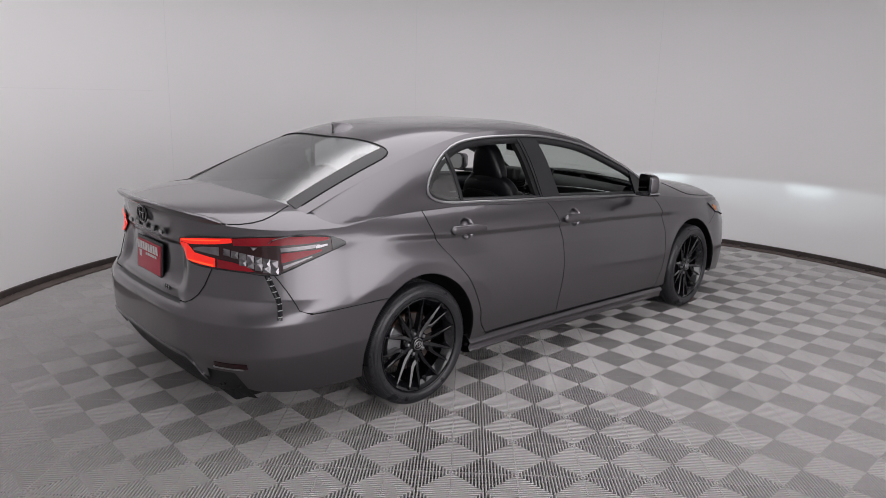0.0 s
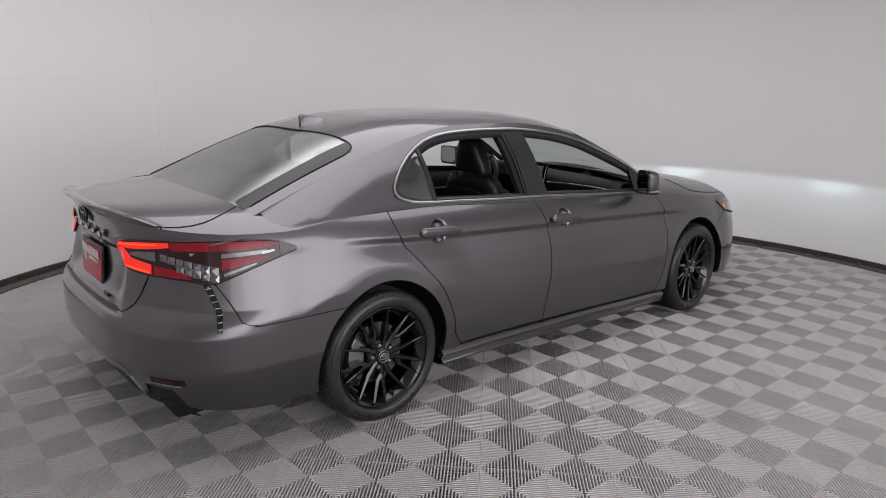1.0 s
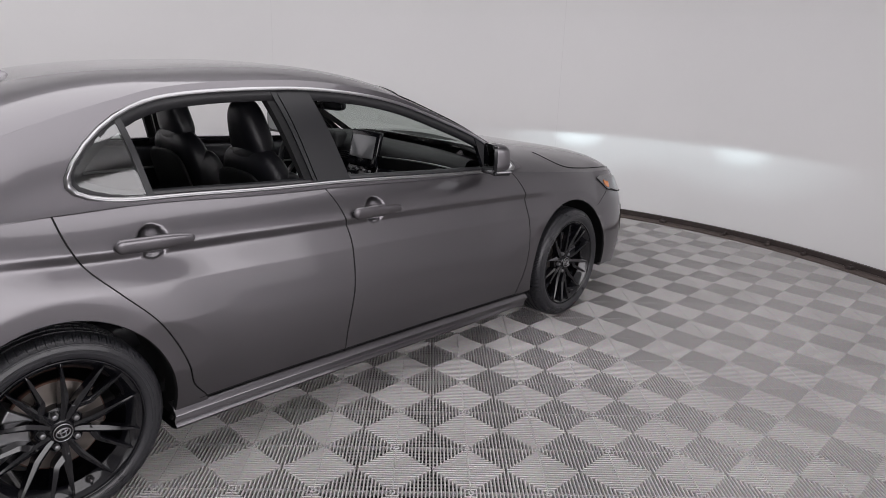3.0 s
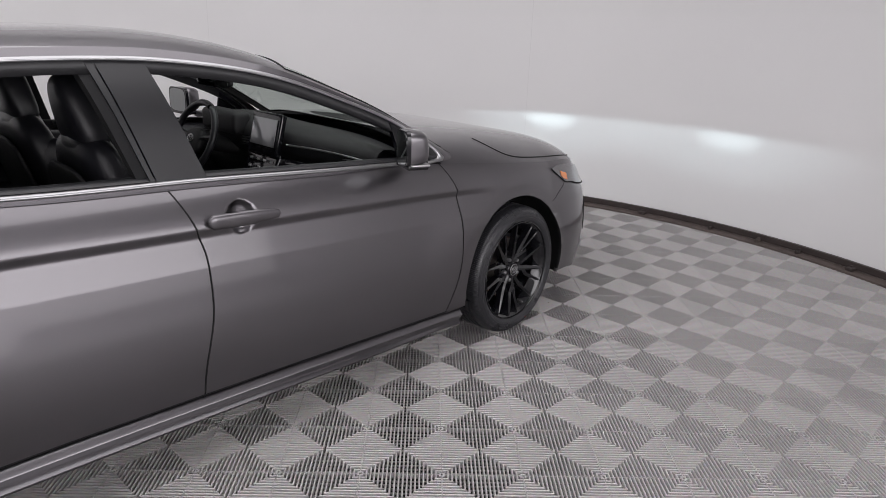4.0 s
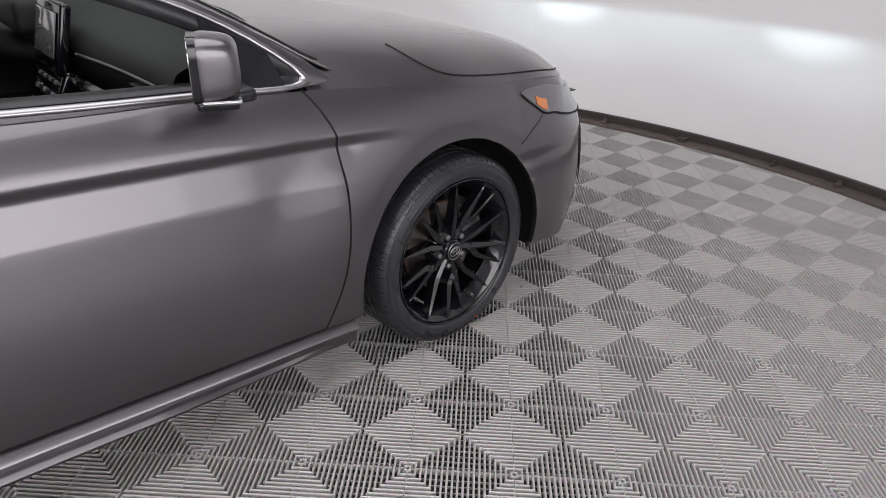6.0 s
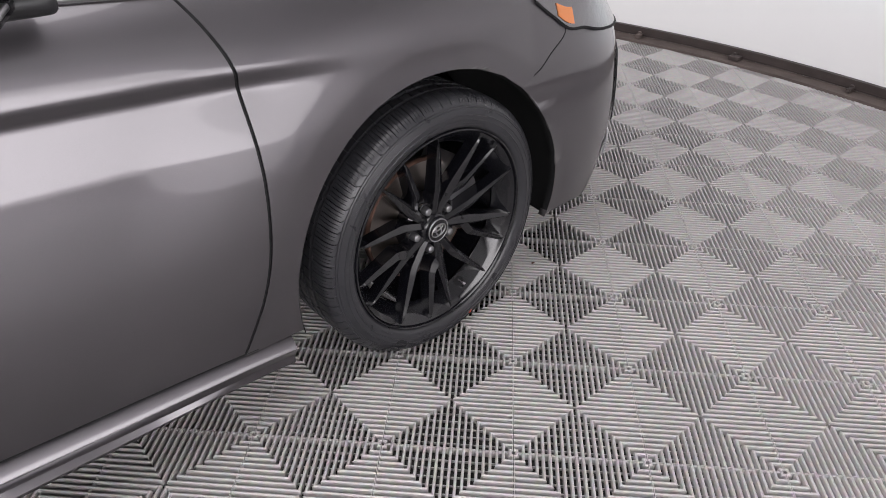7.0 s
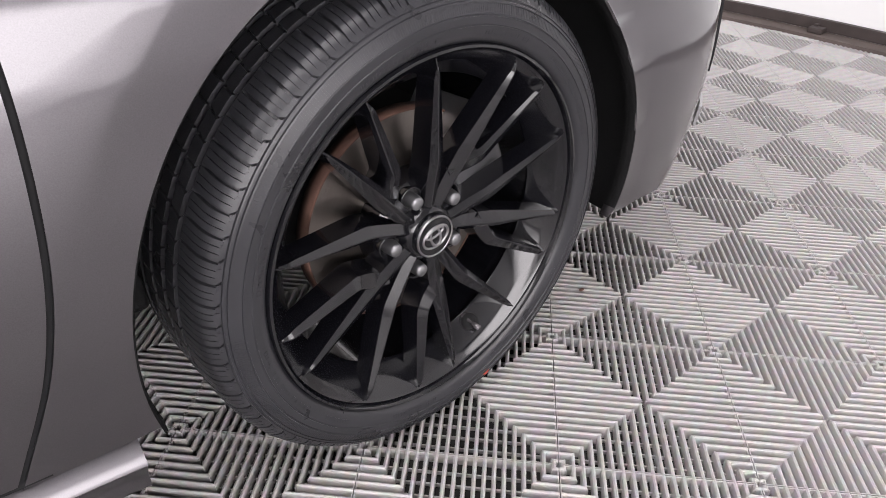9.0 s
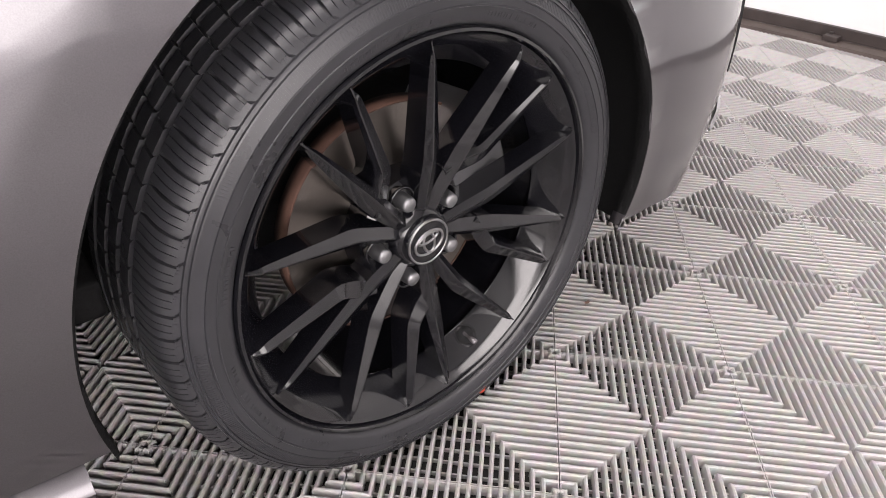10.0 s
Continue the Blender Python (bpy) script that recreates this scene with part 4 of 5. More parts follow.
back_x = float(tail_lid(0.79))
bm = bmesh.new()
box(bm, back_x - 0.016, 0.0, 0.785, 0.010, 0.330, 0.180, 0.004, Matrix.Rotation(radians(4), 3, "Y"))
plate = part("dealer_plate", bm, SATIN_BLACK, car, "red and white dealer plate in a black frame")
bm = bmesh.new()
box(bm, back_x - 0.0215, 0.0, 0.785, 0.003, 0.305, 0.150, 0.001, Matrix.Rotation(radians(4), 3, "Y"))
part("plate_face", bm, PLATE_RED, plate, "red plate face")
for y0, z0, w, h in ((0.0, 0.832, 0.272, 0.042), (0.110, 0.780, 0.042, 0.044), (-0.035, 0.795, 0.15, 0.013), (-0.055, 0.768, 0.10, 0.010), (0.02, 0.726, 0.20, 0.020)):
    bm = bmesh.new()
    n = max(1, round(w / 0.032))
    for k in range(n):
        box(bm, back_x - 0.0235 - (z0 - 0.785) * 0.07, y0 + (k + 0.5) / n * w - w / 2, z0, 0.002, w / n * 0.72, h)
    part("print_bar", bm, WHITE_PRINT, plate, "white printed bars", smooth=False)
for k, y0 in enumerate(np.linspace(-0.20, 0.20, 5)):
    bm = bmesh.new()
    box(bm, float(tail_lid(0.945)) - 0.008, y0, 0.946, 0.008, 0.045, 0.022, 0.004)
    part("badge_bar", bm, BADGE, lid, "black badge bar")
for k in range(3):
    bm = bmesh.new()
    p = form(-0.865, 0.69)
    box(bm, p[0] - 0.006, -p[1] - 0.02 + 0.022 * k, 0.69, 0.006, 0.017, 0.020, 0.003)
    part("badge_bar", bm, BADGE, lid, "black badge bar")


def emblem(name, parent, m, r, mat, flat=0.7):
    """Crossed oval rings, lying in the plane x, z of the pose."""
    vs, fs = [], []
    for a, c, dx, dz in ((1.0, flat, 0, 0), (0.38, flat * 0.92, 0, 0), (0.68, flat * 0.36, 0, flat * 0.42)):
        pts = [m @ Vector((r * (dx + a * math.cos(w)), 0, r * (dz + c * math.sin(w)))) for w in np.linspace(0, 2 * math.pi, 41)[:-1]]
        v, f = tube(pts, r * 0.085, 6, closed=True)
        fs += [tuple(i + len(vs) for i in q) for q in f]
        vs += v
    return mk(name, vs, fs, mat, parent)


emblem("badge", lid, Matrix.Translation((float(tail_lid(1.02)) - 0.008, 0, 1.008)) @ pose(0, 0, 0, 0, 0, 90), 0.062, BADGE)

# head lamps and nose
head_lo = curve((1.004, 0.806), (1.012, 0.792), (1.036, 0.764), (1.07, 0.733), (1.13, 0.721), (1.172, 0.707), (1.25, 0.690), (1.5, 0.665), (2, 0.66))
head_hi = curve((1.004, 0.808), (1.015, 0.815), (1.06, 0.817), (1.126, 0.814), (1.25, 0.785), (1.5, 0.755), (2, 0.73))
for sgn in (-1, 1):
    hl = patch("headlight", 1.004, 1.55, head_lo, head_hi, 40, 12, LAMP_CLEAR, car, sgn, "clear headlamp with an amber corner", 0.006, 0.008)
    patch("amber_corner", 1.046, 1.090, lambda t: head_lo(t) + 0.009, lambda t: head_lo(t) + 0.009 + 0.42 * (head_hi(t) - head_lo(t)), 10, 6, AMBER, hl, sgn, "amber corner reflector", 0.0085, 0.002)
    pts = [form(t, head_lo(t) - 0.003) for t in np.linspace(1.004, 1.5, 40)]
    v, f = tube([(p[0] + 0.004, sgn * (p[1] + 0.003), p[2]) for p in pts], 0.004, 6)
    mk("lamp_gap", v, f, SEAL, hl)
    pts = [form(wing_end(z), z) for z in np.linspace(0.645, 0.73, 10)]
    v, f = tube([(p[0], sgn * (p[1] - 0.0012), p[2]) for p in pts], 0.0025, 6)
    mk("shut_line", v, f, SEAL, front_bumper)
    patch("bumper_duct", 1.36, 1.60, lambda t: 0.36 + 0.10 * (1.62 - t), lambda t: 0.60 - 0.25 * np.clip(1.5 - t, 0, 1), 14, 14, GLOSS_BLACK, front_bumper, sgn, "black bumper side duct", 0.004, 0.004)
    patch("duct_trim", 1.30, 1.46, const(0.300), const(0.338), 10, 4, CHROME, front_bumper, sgn, "bright duct trim", 0.006, 0.005)
both_sheet("grille", 1.66, const(0.24), const(0.66), 40, 20, GLOSS_BLACK, front_bumper, "gloss black lower grille", 0.004, rear=False)
# shut lines of bonnet
for sgn in (-1, 1):
    pts = []
    for k in np.linspace(0, 1, 40) ** 2:
        x = 2.74 + k * (3.52 - 2.74)
        ta = float(tau_of(x)) if x <= XF else 1 + 2 / math.pi * math.asin(((x - XF) / (3.70 - XF)) ** (NF / 2))
        rim = form(ta, shoulder(ta))
        s = 0.035 + 0.20 * math.exp(-k / 0.05)
        pts.append((rim[0], sgn * rim[1] * (1 - s), float(rim[2] + (hood_z(rim[0]) - rim[2]) * (1 - (1 - s) ** 5.0)) + 0.0005))
    v, f = tube(pts, 0.0032, 6)
    mk("shut_line", v, f, SEAL, car)
# cowl between bonnet and windscreen
vs = []
for y in np.linspace(-0.70, 0.70, 30):
    xx = 2.42 - 0.12 * (y / 0.7) ** 2
    vs += [(xx - 0.03, y, 1.030 - 0.04 * (y / 0.7) ** 2), (xx + 0.05, y, 1.036 - 0.06 * (y / 0.7) ** 2)]
mk("cowl", vs, gridf(30, 2), PLASTIC, car, "black plastic cowl", flip=True, thick=0.01)
# shark fin aerial
vs = []
for k in np.linspace(0, 1, 14):
    x = 0.212 - 0.152 * k
    h = 0.070 * (k ** 0.6) * (1 if k < 0.97 else 0.9)
    w = 0.038 * math.sin(math.pi * min(1, 0.18 + 0.72 * k)) + 0.004
    z0 = float(roof_z(x)) - 0.004
    for a in np.linspace(0, 1, 9):
        s = abs(2 * a - 1)
        vs.append((x - 0.012 * (1 - s) * k, (2 * a - 1) * (w * s ** 1.6 + 0.0), z0 + h * (1 - s ** 1.4)))
mk("roof_aerial", vs, gridf(14, 9) + [tuple(13 * 9 + i for i in range(9))], PAINT, car, "grey shark fin roof aerial")

# underbody
bm = bmesh.new()
box(bm, 1.30, 0, 0.21, 4.3, 1.16, 0.10, 0.02)
box(bm, 1.42, 0, 0.21, 1.95, 1.64, 0.08, 0.02)
box(bm, -0.68, 0, 0.26, 0.50, 1.30, 0.14, 0.03)
box(bm, 3.42, 0, 0.24, 0.40, 1.30, 0.10, 0.03)
part("underbody", bm, LINER, car, "black underbody")

# ---------------------------------------------------------------- wheels
AXLE = 0.3255                # height of the axles; the loaded tyres give a little


def wheel_profile():
    half = 0.1145
    p = [(0.2560, half - 0.020), (0.2585, half - 0.012), (0.2620, half - 0.0065), (0.2665, half - 0.0035), (0.272, half - 0.001), (0.2795, half + 0.001),
         (0.2800, half + 0.0022), (0.2812, half + 0.0022), (0.2818, half + 0.0012), (0.2900, half + 0.0012), (0.2905, half + 0.0024), (0.2920, half + 0.0023), (0.2926, half + 0.0006),
         (0.3040, half - 0.0035), (0.3045, half - 0.0020), (0.3062, half - 0.0028), (0.3068, half - 0.0050), (0.3088, half - 0.0058), (0.3093, half - 0.0046), (0.3108, half - 0.0056), (0.3113, half - 0.0082),
         (0.3165, half - 0.0115), (0.3218, half - 0.0160), (0.3262, half - 0.0215), (0.3292, half - 0.0280), (0.3308, half - 0.0350)]
    tread = [(0.3318, 0.072), (0.3326, 0.062)]
    for g in (0.048, 0.016):
        tread += [(0.3331, g + 0.0052), (0.3262, g + 0.0040), (0.3262, g - 0.0040), (0.3333, g - 0.0052)]
    return p + tread


def make_tyre():
    """Lateral grooves with two thin cuts between each, over the shoulder and the tread."""
    right = wheel_profile()
    prof = right + [(r, -h) for r, h in right[::-1]]
    step = 360 / 76
    cols = []
    for k in range(76):
        for d, cut in ((0.0, 0), (0.06, 2), (0.58, 2), (0.64, 0), (1.85, 0), (1.88, 1), (2.03, 1), (2.06, 0), (3.25, 0), (3.28, 1), (3.43, 1), (3.46, 0)):
            cols.append((step * k + d, cut))
    verts = []
    for deg, cut in cols:
        w = radians(deg)
        for r, h in prof:
            if r > 0.3328 and abs(h) < 0.045:
                c, s = math.cos(w + 0.6 * h), math.sin(w + 0.6 * h)
            else:
                bend = 0.30 * (abs(h) - 0.05) if r > 0.3115 and abs(h) > 0.05 else 0.0
                c, s = math.cos(w + bend), math.sin(w + bend)
            if cut and r > 0.3160 and abs(h) > 0.055:
                r -= 0.0055 if cut == 2 else (0.0028 if r > 0.3215 else 0)
            elif cut == 2 and r > 0.3325 and abs(h) < 0.045:
                r -= 0.004
            verts.append((r * c, -h, r * s))
    return verts, gridf(len(cols), len(prof), closed=True)


TYRE_V, TYRE_F = make_tyre()
ARM_AT, NUT_AT = 76.5, 40.5     # first hub arm and first nut, in degrees round the hub


def make_rim():
    """The outer side faces -y; the hub lies at the origin."""
    vs, fs = [], []

    def put(v, f):
        fs.extend(tuple(i + len(vs) for i in q) for q in f)
        vs.extend(v)

    # thin flange, conical well and barrel
    prof = [(0.2590, -0.092), (0.2590, -0.1060), (0.2572, -0.1092), (0.2540, -0.1098), (0.2518, -0.1065), (0.2508, -0.1010), (0.2470, -0.0975), (0.2400, -0.0935), (0.2345, -0.0870), (0.2130, -0.0600), (0.2112, -0.0565), (0.2128, -0.0525), (0.2160, -0.0500), (0.2160, 0.10)]
    v, f = revolve(prof[::-1], 160)
    put(v, f)
    # hub
    prof = [(0.0, -0.080), (0.034, -0.080), (0.0385, -0.076), (0.043, -0.064), (0.066, -0.058), (0.074, -0.050), (0.078, -0.02), (0.078, 0.02), (0.0, 0.02)]
    v, f = revolve(prof[::-1], 60)
    put(v, f)
    return vs, fs


def make_spoke(bends, halves, rise, ridge=0.0, n=28):
    """A blade with a sharp ridge and two sloping faces that runs out to a point along a bent line in the wheel's plane (along the arm, across it)."""
    along = np.array([0.0] + [math.dist(p, q) for p, q in zip(bends, bends[1:])]).cumsum()
    along /= along[-1]
    ks = 1 - (1 - np.linspace(0, 1, n)) ** 1.25
    fine = np.linspace(0, 1, 201)
    line = np.array([np.interp(fine, along, [p[i] for p in bends]) for i in (0, 1)]).T
    for _ in range(60):
        line[1:-1] = (line[:-2] + line[1:-1] * 2 + line[2:]) / 4
    slope = np.gradient(line, axis=0)
    v = []
    for k in ks:
        q, d = [np.array([np.interp(k, fine, c[:, i]) for i in (0, 1)]) for c in (line, slope)]
        d /= np.linalg.norm(d)
        side = np.array([-d[1], d[0]])
        half = float(np.interp(k, (0, 0.18, 0.40, 0.90, 1), halves))
        top = float(np.interp(k, (0, 0.2, 0.93, 1), rise))
        deep, fall = 0.046 - 0.014 * k, 0.50 * half + 0.0012
        for t, y in ((-half * 1.12, top + deep), (-half, top + fall), (ridge * half - 0.0009, top), (ridge * half + 0.0009, top), (half, top + fall), (half * 1.12, top + deep)):
            w = q + side * t
            v.append((w[0], y, w[1]))
    return v, gridf(n, 6) + [tuple((n - 1) * 6 + i for i in range(6)), (5, 4, 3, 2, 1, 0)]


# each arm splits into two long blades; a third hangs on the second by a web that bends round the nut
BLADES = {
    "straight": (((0.030, 0.004), (0.108, 0.0190), (0.2357, 0.0740)), (0.0095, 0.0105, 0.0112, 0.0048, 0.0007), (-0.076, -0.081, -0.1045, -0.1010), 0.25),
    "forked": (((0.030, -0.004), (0.2385, -0.0625)), (0.0100, 0.0120, 0.0130, 0.0050, 0.0007), (-0.076, -0.081, -0.1045, -0.1010), -0.25),
    "hanging": (((0.082, -0.0120), (0.096, -0.0330), (0.108, -0.0600), (0.2110, -0.1275)), (0.0100, 0.0125, 0.0095, 0.0060, 0.0008), (-0.0800, -0.0835, -0.1045, -0.1010), 0.45),
}


def make_print():
    """Raised bars in place of the sidewall's lettering, and the fine ribs of its bands."""
    rng = random.Random(5)
    vs, fs = [], []

    def bar(deg, r0, r1, wide, h0, h1, rise):
        i = len(vs)
        for r, h in ((r0, h0), (r1, h1)):
            for d in (-wide, wide):
                w = radians(deg) + d / r
                vs.append((r * math.cos(w), -h + 0.001, r * math.sin(w)))
                vs.append((r * math.cos(w), -h - rise, r * math.sin(w)))
        fs.extend([(i + 1, i + 3, i + 7, i + 5), (i, i + 1, i + 5, i + 4), (i + 2, i + 6, i + 7, i + 3), (i, i + 2, i + 3, i + 1), (i + 4, i + 5, i + 7, i + 6)])

    half = 0.1145
    for a, c in ((96, 118), (124, 146), (158, 171), (186, 214), (222, 232), (250, 268), (292, 330), (18, 52), (64, 80)):
        d = a
        while d < c:
            if rng.random() < 0.85:
                bar(d, 0.2700, 0.2712 + rng.choice((0.0045, 0.0045, 0.003)), rng.choice((0.0006, 0.0014, 0.0018)), half - 0.0018, half - 0.0002, 0.0006)
            d += rng.uniform(0.75, 1.2)
    # fine hatching round the middle of the wall
    for k in range(600):
        d = k * 0.6
        if (d // 30) % 6 != 5:
            bar(d, 0.2932, 0.3034, 0.0006, half + 0.0002, half - 0.0034, 0.0005)
    # raised frames at the shoulder between the grooves
    for k in range(76):
        d = 360 / 76 * (k + 0.45)
        for off in (-0.9, -0.3, 0.3):
            bar(d + off, 0.3120, 0.3160, 0.0007, half - 0.0088, half - 0.0112, 0.0005)
    return vs, fs


RIM_V, RIM_F = make_rim()
SPOKES = {}


def wheel(x, sgn, spin, steer=0.0):
    """One wheel with tyre, cap, nuts and brake; its outer face looks to sgn."""
    rim = mk("wheel", RIM_V, RIM_F, WHEEL_BLACK, car, "gloss black split-spoke alloy wheel", flip=False)
    rim.data.set_sharp_from_angle(angle=radians(28))
    tyre = mk("tyre", TYRE_V, TYRE_F, RUBBER, rim, "black low-profile tyre", flip=True)
    tyre.data.set_sharp_from_angle(angle=radians(32))
    if "print" not in SPOKES:
        ob = mk("sidewall_print", *make_print(), RUBBER, tyre, "raised sidewall marks", smooth=False)
        SPOKES["print"] = ob.data
        tagged(ob, kind="stuff")
    else:
        ob = new("sidewall_print", SPOKES["print"])
        ob.parent = tyre
        tagged(ob, kind="stuff")
    for k in range(5):
        for kind, (bends, halves, rise, ridge) in BLADES.items():
            if kind not in SPOKES:
                ob = mk("spoke", *make_spoke(bends, halves, rise, ridge), WHEEL_BLACK, rim, flip=True)
                ob.data.set_sharp_from_angle(angle=radians(20))
                SPOKES[kind] = ob.data
            else:
                ob = new("spoke", SPOKES[kind])
                ob.parent = rim
            ob.matrix_local = pose(0, 0, 0, 0, -(ARM_AT + 72 * k), 0)
    # cap and emblem
    prof = [(0.0, -0.0885), (0.026, -0.0882), (0.0305, -0.087), (0.032, -0.084), (0.032, -0.076)]
    v, f = revolve(prof[::-1], 40)
    mk("hub_cap", v, f, GLOSS_BLACK, rim, "black hub cap").data.set_sharp_from_angle(angle=radians(50))
    ring, f = revolve([(0.0308, -0.0860), (0.0308, -0.0885), (0.0290, -0.0892), (0.0280, -0.0882)][::-1], 48)
    mk("cap_ring", ring, f, CHROME, rim, "bright ring")
    emblem("cap_badge", rim, pose(0, -0.0886, 0, 0, -14, 0), 0.0215, CHROME, 0.72)
    for k in range(5):
        w = radians(NUT_AT + 72 * k)
        prof = [(0.0, -0.0795), (0.0072, -0.0793), (0.0090, -0.0778), (0.0096, -0.075), (0.0104, -0.066), (0.0104, -0.046)]
        v, f = revolve(prof[::-1], 6 * 3)
        v = [(a + 0.0572 * math.cos(w), h, c + 0.0572 * math.sin(w)) for a, h, c in v]
        mk("wheel_nut", v, f, ALLOY, rim, "silver wheel nut").data.set_sharp_from_angle(angle=radians(40))
        prof = [(0.0175, -0.0585), (0.0190, -0.0625), (0.0178, -0.0650), (0.0155, -0.0630), (0.0150, -0.050)]
        v, f = revolve(prof[::-1], 24)
        v = [(a + 0.0572 * math.cos(w), h - 0.001, c + 0.0572 * math.sin(w)) for a, h, c in v]
        mk("nut_seat", v, f, WHEEL_BLACK, rim)
    # valve
    w = radians(-66)
    v, f = revolve([(0.0, -0.030), (0.0045, -0.030), (0.0048, -0.018), (0.0032, -0.016), (0.0034, 0.0), (0.007, 0.004), (0.007, 0.01)][::-1], 14)
    v = [(a + 0.219 * math.cos(w), h - 0.066, c + 0.219 * math.sin(w)) for a, h, c in v]
    mk("tyre_valve", v, f, LAMP_GREY, rim, "grey capped tyre valve")
    v, f = revolve([(0.0, -0.004), (0.0118, -0.004), (0.0125, -0.0010), (0.0140, 0.0004), (0.0155, -0.0012), (0.0158, 0.006)], 26)
    lean = pose(0.222 * math.cos(w), -0.0712, 0.222 * math.sin(w), 0, -math.degrees(w), 0) @ pose(0, 0, 0, 0, 0, -52)
    mk("valve_hole", [lean @ Vector(p) for p in v], f, LINER, rim, "dark hole round the valve")
    rim.matrix_local = pose(x, sgn * 0.790, AXLE, 0, 0, steer + (0 if sgn < 0 else 180)) @ pose(0, 0, 0, 0, spin, 0)
    # brake, fixed to the car
    v, f = revolve([(0.070, -0.052), (0.075, -0.030), (0.078, -0.020), (0.152, -0.018), (0.1525, -0.012), (0.1525, 0.004), (0.07, 0.006)][::-1], 72)
    disc = mk("brake_disc", v, f, STEEL, car, "worn steel brake disc")
    disc.data.set_sharp_from_angle(angle=radians(35))
    disc.matrix_local = pose(x, sgn * 0.790, AXLE, 0, 0, steer + (0 if sgn < 0 else 180))
    v, f = revolve([(0.1526, -0.0185), (0.1560, -0.0185), (0.1560, 0.004), (0.1526, 0.004)][::-1], 72)
    mk("disc_edge", v, f, RUST, disc, "rusty disc edge")
    bm = bmesh.new()
    vs2, fs2 = [], []
    front = x > 1
    for r in (0.085, 0.175):
        for h in (-0.045, 0.05):
            for w2 in np.linspace(radians(5), radians(62), 9):
                a = w2 if front else w2 + radians(135)
                vs2.append((r * math.cos(a), h, r * math.sin(a)))
    q = lambda i, j, k: (i * 2 + j) * 9 + k
    for k in range(8):
        fs2 += [(q(0, 0, k), q(0, 0, k + 1), q(1, 0, k + 1), q(1, 0, k)), (q(1, 0, k), q(1, 0, k + 1), q(1, 1, k + 1), q(1, 1, k)), (q(0, 1, k), q(0, 1, k + 1), q(0, 0, k + 1), q(0, 0, k))]
    for k in (0, 8):
        fs2.append((q(0, 0, k), q(1, 0, k), q(1, 1, k), q(0, 1, k)))
    cal = mk("brake_caliper", vs2, fs2, ALLOY, car, "bare cast brake caliper", smooth=False)
    cal.matrix_local = pose(x, sgn * 0.790, AXLE, 0, 0, steer + (0 if sgn < 0 else 180))
    bv = cal.modifiers.new("bevel", "BEVEL")
    bv.width, bv.segments = 0.006, 2
    return rim


front_right = wheel(WB, -1, 0.0, 2.5)
wheel(0.0, -1, 7.5)
wheel(WB, 1, 30.0, 2.5)
wheel(0.0, 1, 11.0)
# red balance dot on the near tyre's sidewall
bm = bmesh.new()
made = bmesh.ops.create_cone(bm, cap_ends=True, segments=14, radius1=0.0065, radius2=0.006, depth=0.001)["verts"]
bmesh.ops.transform(bm, matrix=pose(0.091, -0.1152, -0.279, 90, 0, 0), verts=made)
dot = part("balance_dot", bm, RED_PAINT, front_right, "small red dot on the tyre")

# ---------------------------------------------------------------- cabin
def cushion(name, parent, size, m, mat, power=4.0, cuts=9, label="", taper=0.0):
    """A rounded block: a superellipsoid of the given size at the pose m, narrower above by taper."""
    bm = bmesh.new()
    bmesh.ops.create_cube(bm, size=2.0)
    bmesh.ops.subdivide_edges(bm, edges=bm.edges[:], cuts=cuts, use_grid_fill=True)
    for v in bm.verts:
        c = v.co
        n = (abs(c.x) ** power + abs(c.y) ** power + abs(c.z) ** power) ** (1 / power)
        v.co = Vector((c.x / n * size[0] / 2, c.y / n * size[1] / 2 * (1 - taper * (c.z / n + 1) / 2), c.z / n * size[2] / 2))
    bmesh.ops.transform(bm, matrix=m, verts=bm.verts[:])
    return part(name, bm, mat, parent, label)


def front_seat(y):
    seat = cushion("front_seat", car, (0.52, 0.50, 0.16), pose(1.36, y, 0.50, 0, -6, 0), LEATHER, 4, label="black leather front seat")
    cushion("backrest", seat, (0.15, 0.50, 0.62), pose(1.09, y, 0.82, 0, -14, 0), LEATHER, 3.2)
    for s in (-1, 1):
        cushion("bolster", seat, (0.16, 0.10, 0.50), pose(1.13, y + s * 0.205, 0.78, 0, -16, 0), LEATHER, 3)
        cushion("cushion_bolster", seat, (0.48, 0.09, 0.14), pose(1.36, y + s * 0.215, 0.545, 0, -6, 0), LEATHER, 3)
    cushion("headrest", seat, (0.12, 0.31, 0.27), pose(1.018, y, 1.190, 0, -12, 0), LEATHER, 3.2, taper=0.52)
    cushion("backrest_top", seat, (0.13, 0.46, 0.28), pose(1.050, y, 1.01, 0, -14, 0), LEATHER, 2.8, taper=0.45)
    for s in (-1, 1):
        v, f = tube([(1.01, y + s * 0.055, 1.05), (0.985, y + s * 0.055, 1.19)], 0.007, 8)
        mk("headrest_post", v, f, CHROME, seat)
    cushion("seat_back_panel", seat, (0.03, 0.40, 0.50), pose(1.015, y, 0.78, 0, -16, 0), PLASTIC, 4)


